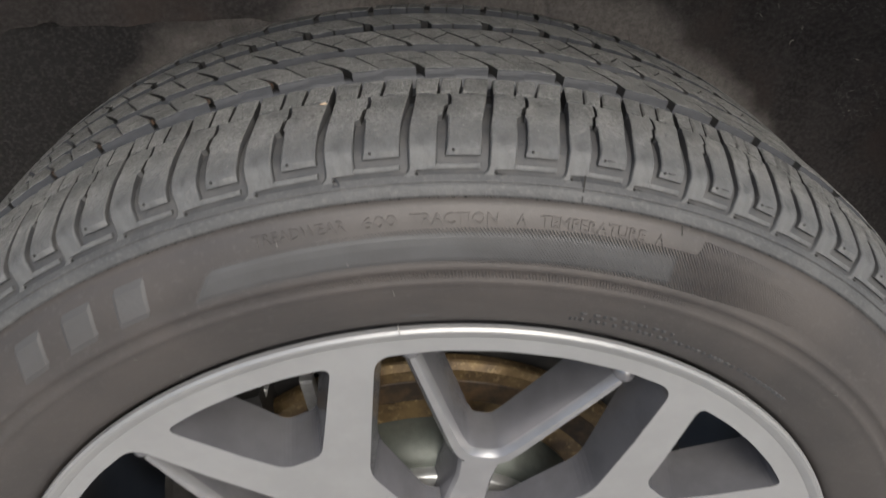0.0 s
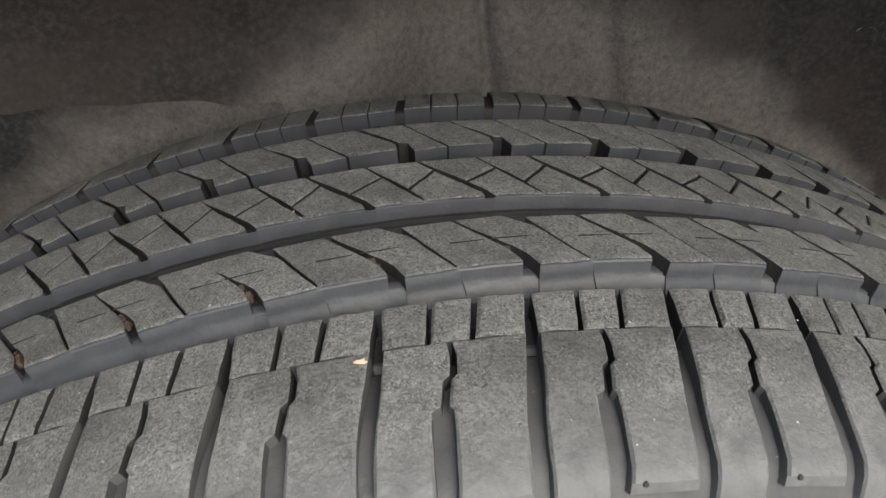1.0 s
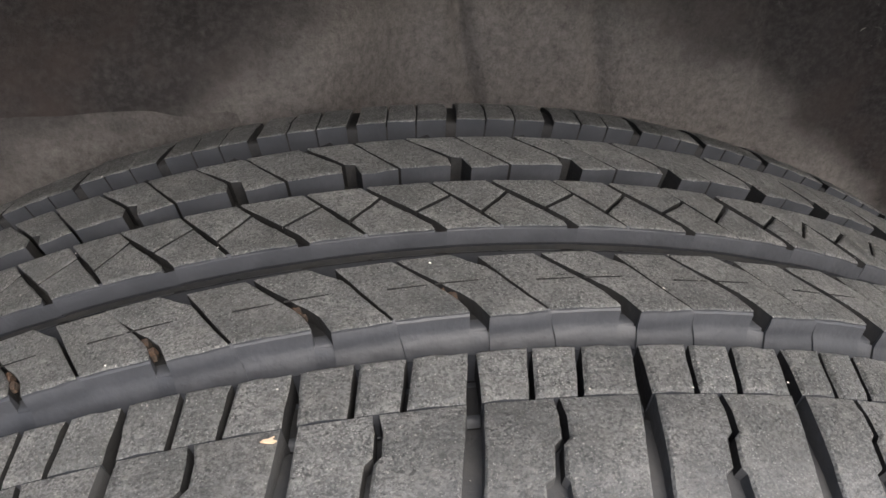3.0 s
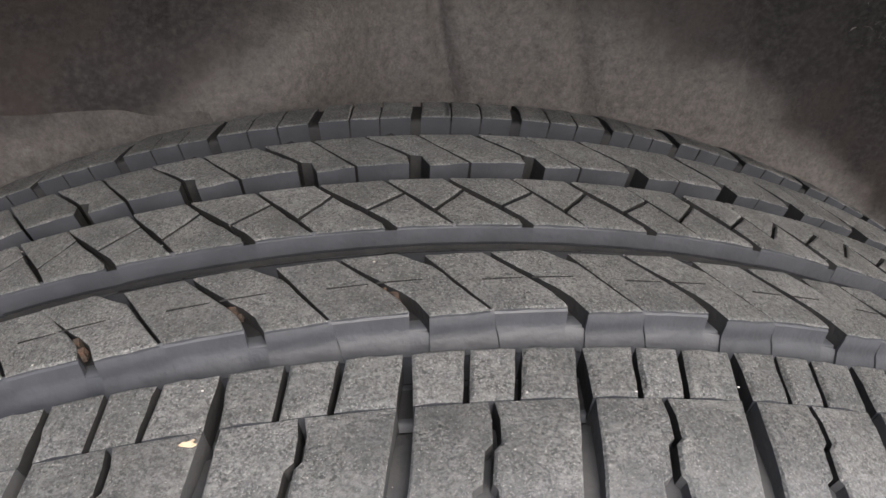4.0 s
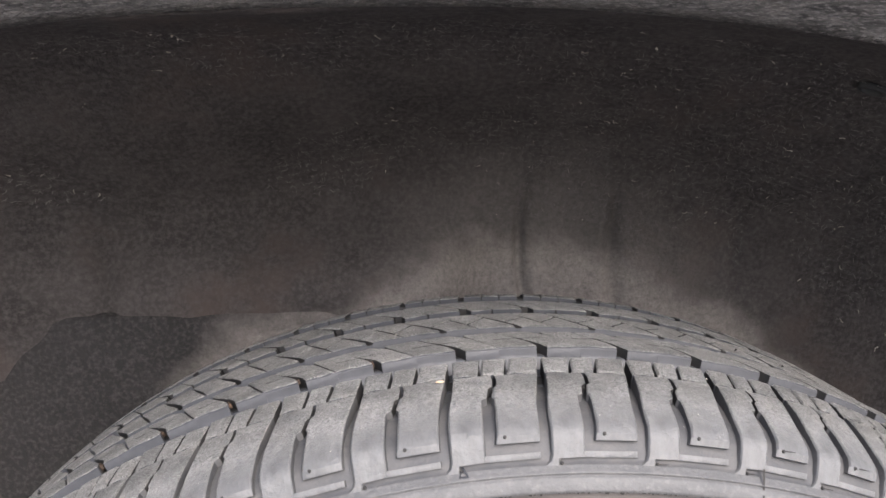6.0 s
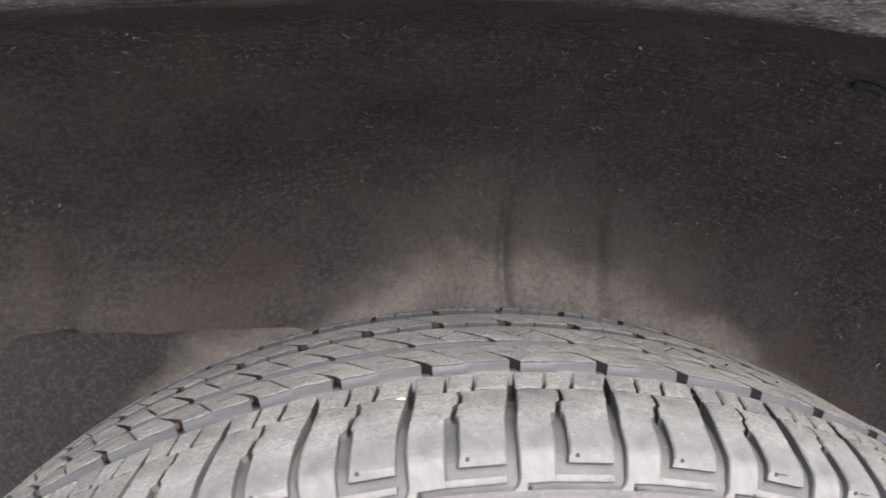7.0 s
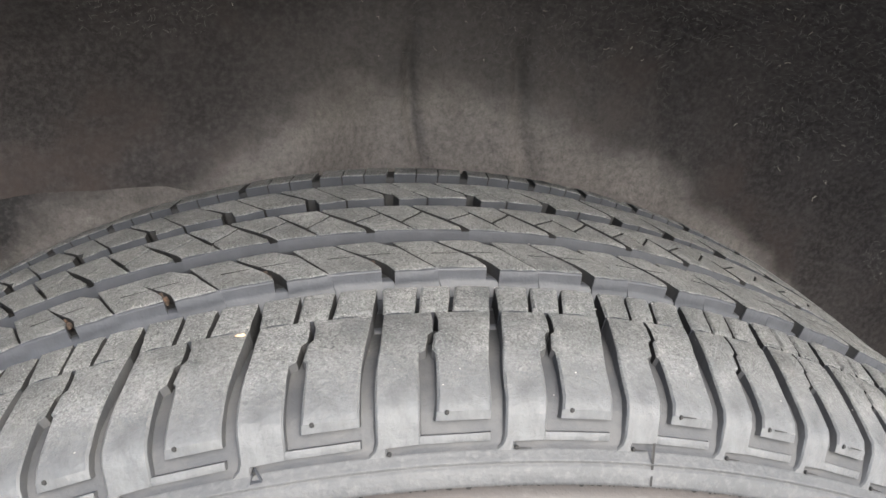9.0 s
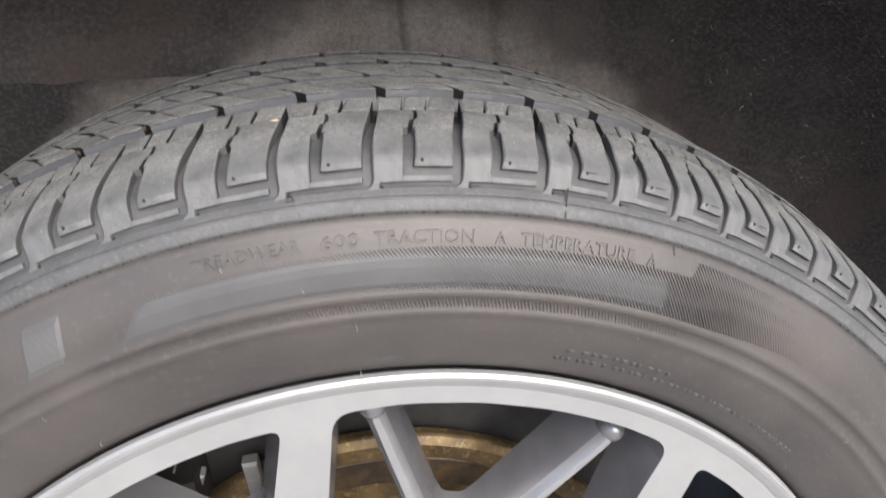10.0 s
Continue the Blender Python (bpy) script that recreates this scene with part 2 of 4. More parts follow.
M_BRACKET = material("matte_grey_steel", (0.34, 0.34, 0.34), 0.5, 0.3, second=(0.27, 0.27, 0.265), scale=90)
M_CLIP = material("dull_black_plastic", (0.011, 0.011, 0.012), 0.8, second=(0.018, 0.017, 0.016), scale=120)
M_BLACK = material("black_plastic", (0.022, 0.022, 0.023), 0.6, second=(0.04, 0.038, 0.036), scale=40)
M_LEAF = material("dry_leaf", (0.55, 0.38, 0.22), 0.8, second=(0.62, 0.48, 0.34), scale=400)
M_STRAW = material("straw", (0.31, 0.29, 0.25), 0.8, second=(0.21, 0.185, 0.155), scale=300, by_island=0.5)
M_FIBRE = material("felt_fibre", (0.086, 0.079, 0.076), 0.9, by_island=0.6)
M_CRUMB = material("pale_grit", (0.5, 0.47, 0.43), 0.9, by_island=0.3)
M_HAIR = material("vent_rubber", (0.26, 0.25, 0.235), 0.7)
M_LIP = material("dusty_grey_lip", (0.055, 0.053, 0.051), 0.85, second=(0.22, 0.21, 0.20), scale=60, mix=(0.36, 0.60), third=(0.36, 0.34, 0.325), third_scale=330, third_mix=(0.50, 0.66), bump=0.006, bump_scale=220, pit=(0.04, 0.038, 0.036))
M_BODY = material("grey_car_paint", (0.3, 0.3, 0.31), 0.3, 0.4, second=(0.27, 0.27, 0.28), scale=8)
# ground is out of view; its pale colour is chosen to bounce light upwards
M_GROUND = material("bounce_ground", (0.36, 0.354, 0.342), 0.9, second=(0.42, 0.414, 0.402), scale=6, third=(0.24, 0.236, 0.23), third_scale=250, bump=0.003, bump_scale=180)
M_FELT = material("felt_liner", (0.030, 0.027, 0.0266), 0.95, second=(0.052, 0.0468, 0.0452), scale=26, mix=(0.35, 0.68), third=(0.084, 0.0765, 0.074), third_scale=300,
                  third_mix=(0.42, 0.80), bump=0.0018, bump_scale=420, spec=0.15, bump_detail=8.0, bump_rough=0.65, stain=(0.058, 0.045, 0.040))
# wide faint paler layer, reaching higher up the felt
pale_patch(M_FELT, (0.17, 0.158, 0.150), 0.03, (9.0, 4.0), 0.430, (0.060, 0.070), 0.34)
# dust thrown on the felt behind the tyre
pale_patch(M_FELT, (0.186, 0.170, 0.158))
M_DUSTY = material("dusty_felt", (0.027, 0.0255, 0.0255), 0.95, second=(0.020, 0.019, 0.019), scale=24, mix=(0.35, 0.65), third=(0.055, 0.052, 0.051), third_scale=350,
                   third_mix=(0.46, 0.8), bump=0.0015, bump_scale=450, spec=0.15)
pale_patch(M_DUSTY, (0.125, 0.114, 0.106), -0.085, (4.5, 0.5), 0.345)


# ---- mesh helpers ----
def mesh_of(name, verts, faces, mats, slots=None, smooth=False):
    me = bpy.data.meshes.new(name)
    me.from_pydata([tuple(v) for v in verts], [], faces)
    for m in mats:
        me.materials.append(m)
    if slots:
        me.polygons.foreach_set("material_index", slots)
    if smooth:
        me.polygons.foreach_set("use_smooth", [True] * len(faces))
    bm = bmesh.new()
    bm.from_mesh(me)
    bmesh.ops.recalc_face_normals(bm, faces=bm.faces)
    bm.to_mesh(me)
    bm.free()
    return me


def part(name, me, parent, label="", kind=""):
    ob = new(name, me)
    ob.parent = parent
    return tagged(ob, label, kind=kind)


class Pile:
    """Vertices and faces that become one mesh."""

    def __init__(self):
        self.v, self.f, self.s = [], [], []

    def add(self, verts, faces, slots=None, m=None):
        k = len(self.v)
        self.v += [m @ Vector(v) for v in verts] if m else [Vector(v) for v in verts]
        self.f += [tuple(i + k for i in f) for f in faces]
        self.s += slots or [0] * len(faces)

    def mesh(self, name, mats, smooth=False):
        return mesh_of(name, self.v, self.f, mats, self.s, smooth)


def ring_point(th, y, r):
    a = radians(th)
    return (r * math.sin(a), y - YC, r * math.cos(a))


def lathe(profile, a0=-180.0, a1=180.0, steps=240):
    """Profile points (y, r) turned about the axle."""
    p = Pile()
    closed = a1 - a0 > 359.9
    count = steps if closed else steps + 1
    verts = [ring_point(a0 + (a1 - a0) * i / steps, y, r) for i in range(count) for y, r in profile]
    n = len(profile)
    faces = []
    for i in range(steps):
        j = (i + 1) % count
        faces += [(i * n + k, j * n + k, j * n + k + 1, i * n + k + 1) for k in range(n - 1)]
    p.add(verts, faces)
    return p


# ---- tread surface ----
PROFILE_Y = [0.298, 0.3065, 0.312, 0.3195, 0.3228, 0.331, 0.341, 0.353, 0.3645, 0.387, 0.401, 0.419, 0.434, 0.454, 0.468, 0.480, 0.490, 0.500]
PROFILE_R = [0.3500, 0.3575, 0.3592, 0.3609, 0.3615, 0.3628, 0.3637, 0.3650, 0.3664, 0.3652, 0.3634, 0.3628, 0.3622, 0.3609, 0.3596, 0.3578, 0.3545, 0.3490]
NOMINAL = 5.6
REF = 0.36


def crown(y):
    return float(np.interp(y, PROFILE_Y, PROFILE_R))


def local(d, y, r):
    a = radians(d)
    return (r * math.sin(a), y - YC, r * math.cos(a) - REF)


def inset(poly, by):
    """Moves the corners of a polygon of (degrees, y) inwards by metres."""
    k = radians(1) * 0.363
    q = [(d * k, y) for d, y in poly]
    n = len(q)
    area = sum(q[i][0] * q[(i + 1) % n][1] - q[(i + 1) % n][0] * q[i][1] for i in range(n))
    sign = 1 if area > 0 else -1
    out = []
    for i in range(n):
        (ax, ay), (bx, by_), (cx, cy) = q[i - 1], q[i], q[(i + 1) % n]
        u = Vector((bx - ax, by_ - ay)).normalized()
        w = Vector((cx - bx, cy - by_)).normalized()
        n1, n2 = Vector((-u.y, u.x)) * sign, Vector((-w.y, w.x)) * sign
        h = n1 + n2
        h = h / max(h.length_squared / 2, 0.6)
        out.append(((bx + h.x * by) / k, by_ + h.y * by))
    return out


wear = random.Random(5)


def worn(poly, rough=0.00013, step=0.0032):
    """The outline cut into short lengths, each nudged a little, as an edge scuffed by the road."""
    out = []
    for (d0, y0), (d1, y1) in zip(poly, poly[1:] + poly[:1]):
        out.append((d0, y0))
        n = int(math.hypot((d1 - d0) * 0.0063, y1 - y0) / step)
        for i in range(1, n):
            f = (i + wear.uniform(-0.3, 0.3)) / n
            out.append((d0 + (d1 - d0) * f + wear.uniform(-rough, rough) / 0.0063, y0 + (y1 - y0) * f + wear.uniform(-rough, rough)))
    return out


def prism(poly, depth=0.0085, bevel=0.0005, slits=(), trim=0.00012):
    """A tread block over a polygon of (degrees, y)."""
    poly = worn(inset(poly, trim))
    top = [(d + wear.uniform(-0.012, 0.012), y + wear.uniform(-0.00008, 0.00008)) for d, y in inset(poly, bevel)]
    n = len(poly)
    verts = [local(d, y, crown(y)) for d, y in top]
    verts += [local(d, y, crown(y) - bevel * wear.uniform(0.6, 1.3)) for d, y in poly]
    verts += [local(d, y, crown(y) - depth) for d, y in poly]
    faces, slots = [tuple(range(n))], [0]
    for i in range(n):
        j = (i + 1) % n
        faces += [(i, n + i, n + j, j), (n + i, 2 * n + i, 2 * n + j, n + j)]
        ax, ay = (poly[j][0] - poly[i][0]) * 0.0063, poly[j][1] - poly[i][1]
        ends = (poly[i][1], poly[j][1])
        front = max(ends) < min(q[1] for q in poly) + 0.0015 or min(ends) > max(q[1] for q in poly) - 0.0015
        # outer walls keep clean rubber; walls inside cuts get the painted slot shade
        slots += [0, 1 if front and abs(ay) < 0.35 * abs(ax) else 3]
    # shallow slits: dark strips laid on the top in place of shaded cuts
    for (d0, y0), (d1, y1), w in slits:
        k = len(verts)
        verts += [local(d0, y0 - w, crown(y0) + 0.0001), local(d1, y1 - w * 0.6, crown(y1) + 0.0001), local(d1, y1 + w * 0.6, crown(y1) + 0.0001), local(d0, y0 + w, crown(y0) + 0.0001)]
        faces.append((k, k + 1, k + 2, k + 3))
        slots.append(2)
    return verts, faces, slots


SHOULDER = [(0.3412, 0.3637), (0.3370, 0.3634), (0.3318, 0.3629), (0.3304, 0.3627), (0.3240, 0.3618), (0.3228, 0.3615), (0.3180, 0.3606), (0.3120, 0.3592),
            (0.3065, 0.3575), (0.3038, 0.3552), (0.3022, 0.3522), (0.3006, 0.3490), (0.30005, 0.3479), (0.29993, 0.34765), (0.2996, 0.3470), (0.2989, 0.3455), (0.2992, 0.3438)]
DEPTHS = [0.0085, 0.0083, 0.0078, 0.0076, 0.0068, 0.0066, 0.0058, 0.0050, 0.0042, 0.0036, 0.0032, 0.0028, 0.0026, 0.0026, 0.0024, 0.0018, 0.0010]


def outward(line, i):
    a, b = line[max(i - 1, 0)], line[min(i + 1, len(line) - 1)]
    dy, dr = b[0] - a[0], b[1] - a[1]
    n = math.hypot(dy, dr)
    return dr / n, -dy / n


def loft(line, lefts, rights, depths, bevel=0.0006, proud=0.0, sipe=-1):
    """A block that follows the shoulder line down from the tread to the buttress."""
    verts, faces, slots = [], [], []
    n = len(line)
    for i, (y, r) in enumerate(line):
        ny, nr = outward(line, i)
        k = bevel / 0.0063
        end = bevel if i in (0, n - 1) else 0.0
        rub = wear.uniform(-0.014, 0.014) if 0 < i < 9 else 0.0
        lean = 0.05 + 0.05 * max(0.0, 0.312 - y) / 0.012
        for d, h in ((lefts[i] - lean, -depths[i]), (lefts[i] + rub, -bevel), (lefts[i] + k - rub, proud - end), (rights[i] - k + rub, proud - end), (rights[i] - rub, -bevel), (rights[i] + lean, -depths[i])):
            verts.append(local(d, y + ny * h, r + nr * h))
    for i in range(n - 1):
        for c, s in ((0, 4), (1, 0), (2, 0), (3, 0), (4, 4)):
            faces.append((i * 6 + c, (i + 1) * 6 + c, (i + 1) * 6 + c + 1, i * 6 + c + 1))
            # sipe side painted near-black for the shade in the zigzag cut
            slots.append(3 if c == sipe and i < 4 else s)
    e = (n - 1) * 6
    faces += [tuple(range(6)), tuple(range(e, e + 6))]
    slots += [1, 1]
    return verts, faces, slots


W_L = [0.01, -0.11, -0.23, -0.26, -0.44, -0.49, -0.63, -0.74, -0.81, -0.84, -0.86, -0.88, -0.95, -0.97, -1.02, -1.35, -1.7]
W_R = [2.21, 2.23, 2.13, 1.87, 1.66, 1.33, 1.24, 1.16, 1.10, 1.06, 1.04, 1.03, 1.02, -0.40, -0.44, -0.46, -0.46]
N_L = [2.41, 2.47, 2.39, 2.14, 1.94, 2.06, 2.02, 1.93, 1.84, 1.76, 1.71]
N_R = [5.06, 4.94, 4.77, 4.72, 4.52, 4.49, 4.36, 4.25, 4.18, 4.14, 4.12]


def merge(*bits):
    p = Pile()
    for b in bits:
        p.add(*b)
    return p.v, p.f, p.s


def nib(d, y, r, ny, nr, size=0.0009):
    """A small dark vent mark on the shoulder."""
    verts, faces = [], []
    for h, s in ((-0.0003, 1.0), (0.00045, 0.75)):
        for i in range(8):
            a = i * math.pi / 4
            e = size * s * math.sin(a)
            verts.append(local(d + size * s * math.cos(a) / 0.0063, y + ny * h - nr * e, r + nr * h + ny * e))
    faces = [(i, (i + 1) % 8, 8 + (i + 1) % 8, 8 + i) for i in range(8)] + [tuple(range(8, 16))]
    return verts, faces, [2] * 9


def wide_block():
    body = loft(SHOULDER, W_L, W_R, DEPTHS, sipe=4)
    bar = loft([(0.3010, 0.3498), (0.3005, 0.3488), (0.30003, 0.3479)], [0.5, 0.5, 0.5], [4.10, 4.10, 4.10], [0.003, 0.003, 0.003], 0.0003, -0.0001)
    return merge(body, bar, nib(-0.35, 0.29915, 0.3462, -0.9, 0.43, 0.0007))


def narrow_block():
    line = SHOULDER[:10] + [(0.3026, 0.3530)]
    n = loft(line, N_L, N_R, DEPTHS[:11], sipe=0)
    return merge(n, nib(2.20, 0.3037, 0.3550, -0.8, 0.6, 0.00075))


def apron(start, end, prof, shift):
    """The outer wall and foot of a rib block: start and end (degrees, y) of its top edge, profile steps (y, r) down to the groove,
    shift of both lower ends in degrees."""
    (d0, y0), (d1, y1) = start, end
    n, cols = len(prof), 4
    verts, faces = [], []
    for c in range(cols + 1):
        f = c / cols
        for k, (dy, dr) in enumerate(prof):
            g = k / (n - 1)
            a = d0 + shift[0] * g
            b = d1 + shift[1] * g
            y = y0 + (y1 - y0) * f
            verts.append(local(a + (b - a) * f, y + dy, crown(y) + dr))
    for c in range(cols):
        faces += [(c * n + k, (c + 1) * n + k, (c + 1) * n + k + 1, c * n + k + 1) for k in range(n - 1)]
    for c in (0, cols):
        k = len(verts)
        y, d = (y0, d0) if c == 0 else (y1, d1)
        verts.append(local(d, y + 0.0012, crown(y) - 0.0085))
        faces.append(tuple(range(c * n, c * n + n)) + (k,))
    return verts, faces, [1] * len(faces)


FOOT_A = [(0.0006, -0.0004), (-0.0003, -0.0013), (-0.0007, -0.0038), (-0.0011, -0.0050), (-0.0018, -0.0058), (-0.0029, -0.0074), (-0.0040, -0.0094)]
FOOT_B = [(0.0006, -0.0004), (-0.0001, -0.0014), (-0.0004, -0.0042), (-0.0007, -0.0054), (-0.0013, -0.0062), (-0.0023, -0.0076), (-0.0034, -0.0094)]
SKIRT = [(0.0008, -0.0004), (-0.0001, -0.0012), (-0.0005, -0.0030), (-0.0008, -0.0052), (-0.0002, -0.0064)]
MATS = [M_TOP, M_SIDE, M_SIPE, M_SLOT_SHADE, M_GULLY]
S0, S1 = 0.3416, 0.3544
KINDS = {}
KINDS["G"] = [
        wide_block(), narrow_block(),
        prism([(-0.08, S0), (1.46, S0), (1.80, S1), (0.06, S1)], bevel=0.0008),
        prism([(1.64, S0), (3.05, S0), (3.46, S1), (1.95, S1)], bevel=0.0008),
        prism([(3.23, S0), (5.08, S0), (5.42, S1), (3.64, S1)], bevel=0.0008),
]
KINDS["C"] = [
        merge(prism([(0.0, 0.3634), (2.19, 0.3644), (0.44, 0.3820), (-0.20, 0.3846), (-0.62, 0.3868), (-0.9, 0.3880), (-3.0, 0.3870), (-1.30, 0.3750), (-0.85, 0.3725), (-0.38, 0.3690)],
                    slits=[((-1.7, 0.3759), (-0.05, 0.3763), 0.00032)]),
              apron((0.0, 0.3634), (2.24, 0.3644), FOOT_B, (0.0, 0.32))),
        merge(prism([(2.25, 0.3646), (4.92, 0.3652), (4.88, 0.3668), (4.62, 0.3705), (4.30, 0.3732), (4.10, 0.3748), (2.42, 0.3870), (0.16, 0.3864)],
                    slits=[((2.1, 0.3754), (3.6, 0.3758), 0.00032)]),
              apron((2.24, 0.3646), (4.92, 0.3652), FOOT_A, (0.30, 0.0)),
              apron((4.88, 0.3652), (5.60, 0.3648), FOOT_A[3:], (0.0, 0.0))),
]
KINDS["E"] = [
        merge(prism([(0.35, 0.4012), (2.62, 0.4012), (0.86, 0.4172), (-0.72, 0.4098), (-0.05, 0.4052)]),
              apron((0.35, 0.4012), (2.69, 0.4012), SKIRT, (0.0, 0.0))),
        prism([(-0.80, 0.4106), (0.80, 0.4181), (0.05, 0.4252), (-2.78, 0.4252)]),
        merge(prism([(2.74, 0.4012), (5.45, 0.4012), (5.38, 0.4035), (3.42, 0.4181), (2.06, 0.4083)]),
              apron((2.69, 0.4012), (5.45, 0.4012), SKIRT, (0.0, 0.0)), apron((5.38, 0.4012), (6.00, 0.4012), SKIRT[1:], (0.0, 0.0))),
        prism([(1.98, 0.4092), (3.35, 0.4190), (2.64, 0.4252), (0.17, 0.4252)]),
]
KINDS["F"] = [
        prism([(0.80, 0.4328), (2.72, 0.4342), (0.46, 0.4536), (-2.08, 0.4540), (-0.02, 0.4400), (0.50, 0.4396)]),
        prism([(2.82, 0.4345), (5.46, 0.4352), (5.42, 0.4398), (3.28, 0.4540), (0.56, 0.4537)]),
]
KINDS["I"] = [
        prism([(0.24, 0.4684), (1.88, 0.4684), (2.06, 0.4770), (2.2, 0.4860), (2.2, 0.4930), (0.65, 0.4930), (0.6, 0.4860), (0.45, 0.4770)]),
        prism([(1.94, 0.4684), (3.54, 0.4684), (3.73, 0.4770), (3.8, 0.4860), (3.8, 0.4930), (2.34, 0.4930), (2.32, 0.4860), (2.12, 0.4770)]),
        prism([(3.60, 0.4684), (5.28, 0.4684), (5.52, 0.4770), (5.68, 0.4860), (5.68, 0.4930), (3.96, 0.4930), (3.94, 0.4860), (3.79, 0.4770)]),
]
STARTS = {
    "G": [-16.2, -10.9, -5.3, 0.45, 6.05, 11.5, 16.27, 20.7, 24.8],
    "C": [-29.2, -24.5, -19.6, -14.8, -9.75, -4.18, 1.24, 6.70, 11.9, 16.9, 21.3],
    "E": [-16.0, -10.87, -5.37, 0.22, 5.80, 11.2, 16.3],
    "F": [-23.5, -18.6, -13.75, -8.8, -3.42, 1.62, 7.04, 12.26, 17.3],
    "I": [-8.2, -2.99, 2.29, 7.67, 12.9],
}


def spread(known):
    """Carries uneven pitches on round the whole tyre."""
    left, right = list(known), []
    gaps_l, gaps_r = [4.9, 4.7, 4.6, 5.0, 5.4, 5.7, 5.3, 4.8], [4.1, 4.4, 4.8, 5.3, 5.6, 5.2, 4.7, 4.3]
    k = 0
    while left[0] > -178:
        left.insert(0, left[0] - gaps_l[k % 8])
        k += 1
    k = 0
    while left[-1] < left[0] + 357:
        left.append(left[-1] + gaps_r[k % 8])
        k += 1
    return left


# ---- the wheel ----
wheel = tagged(new("alloy_wheel_with_tyre"), "car wheel with a dusty worn tyre on a silver alloy rim", "wheel")
wheel.location = (0, 0, ZC)

CARCASS = [(0.3050, 0.2596), (0.3000, 0.2634), (0.2962, 0.2664), (0.2932, 0.2712), (0.2900, 0.2790), (0.2862, 0.2870), (0.2843, 0.2945), (0.2838, 0.2974), (0.2833, 0.2983),
           (0.2829, 0.2995), (0.2832, 0.3009), (0.2837, 0.3018), (0.2838, 0.3040), (0.2837, 0.3060), (0.2830, 0.3067), (0.2828, 0.3080), (0.2831, 0.3094), (0.2836, 0.3102), (0.2840, 0.3142),
           (0.2849, 0.3190), (0.2861, 0.3225), (0.2888, 0.3290), (0.2917, 0.3340), (0.2953, 0.3369), (0.2937, 0.3381), (0.2940, 0.3390), (0.2952, 0.3424), (0.2960, 0.3429), (0.2971, 0.3433), (0.2960, 0.3438),
           (0.2966, 0.3443), (0.2980, 0.3448), (0.2986, 0.3454), (0.2992, 0.3457), (0.3004, 0.3460), (0.3011, 0.3467), (0.3018, 0.3475), (0.3038, 0.3500), (0.3058, 0.3530), (0.3090, 0.3552), (0.3150, 0.3570), (0.3240, 0.3580), (0.3385, 0.3582), (0.3412, 0.3556)]
WALL_END = 23  # profile points up to the ledge over the sidewall
TREAD_BASE = [(0.3540, 0.3562), (0.3630, 0.3566), (0.3880, 0.3562), (0.4010, 0.3548), (0.4260, 0.3543), (0.4340, 0.3536), (0.4540, 0.3525), (0.4680, 0.3515), (0.4850, 0.3490),
           (0.4930, 0.3460), (0.5000, 0.3420), (0.5200, 0.3300), (0.5320, 0.3120), (0.5360, 0.2950), (0.5320, 0.2760), (0.5240, 0.2620)]
CARCASS = CARCASS + TREAD_BASE
pile = lathe(CARCASS, steps=300)
rows = len(CARCASS) - 1
# 1 is near-black: shade between the blocks put into the floor colour
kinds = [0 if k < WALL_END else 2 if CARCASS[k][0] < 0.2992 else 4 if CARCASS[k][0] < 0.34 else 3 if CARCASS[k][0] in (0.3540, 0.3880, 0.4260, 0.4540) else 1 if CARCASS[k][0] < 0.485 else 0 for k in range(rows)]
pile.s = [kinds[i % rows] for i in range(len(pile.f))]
tyre = part("tyre", pile.mesh("tyre", [M_WALL, M_SLOT_SHADE, M_BUTT, M_SIDE, M_GULLY], True), wheel, "black rubber tyre with dusty asymmetric tread blocks")

# lettering and marks on the sidewall
def wall_y(r):
    ys, rs = zip(*[(y, r_) for y, r_ in CARCASS[:34]])
    return float(np.interp(r, rs, ys))


def letters(text, th0, th1, r_low, height, lift=0.0011):
    """Raised words along an arc of the sidewall."""
    p = Pile()
    cu = bpy.data.curves.new("words", "FONT")
    cu.body, cu.size, cu.extrude, cu.resolution_u = text, 1.0, 0.0, 2
    ob = bpy.data.objects.new("words", cu)
    scene.collection.objects.link(ob)
    me = bpy.data.meshes.new_from_object(ob.evaluated_get(bpy.context.evaluated_depsgraph_get()))
    bpy.data.objects.remove(ob)
    xs = [v.co.x for v in me.vertices]
    x0, x1 = min(xs), max(xs)
    top = max(v.co.y for v in me.vertices)
    n = len(me.vertices)

    def place(v, h):
        r = r_low + height * v.co.y / top
        return ring_point(th0 + (th1 - th0) * (v.co.x - x0) / (x1 - x0), wall_y(r) - h, r)
    verts = [place(v, lift) for v in me.vertices] + [place(v, -0.0003) for v in me.vertices]
    edges = {}
    for f in me.polygons:
        for a, b in f.edge_keys:
            edges[(a, b)] = edges.get((a, b), 0) + 1
    faces = [tuple(f.vertices) for f in me.polygons] + [(a, b, b + n, a + n) for (a, b), c in edges.items() if c == 1]
    p.add(verts, faces)
    return p


for word, a, b in (("TREADWEAR", -12.4, -5.4), ("600", -4.1, -1.6), ("TRACTION", -0.6, 6.0), ("A", 7.4, 8.2), ("TEMPERATURE", 9.2, 17.6), ("A", 18.6, 19.3)):
    part("lettering", letters(word, a, b, 0.3279, 0.0042, 0.0007).mesh("lettering", [M_WALL]), tyre, "raised rubber lettering on the sidewall")


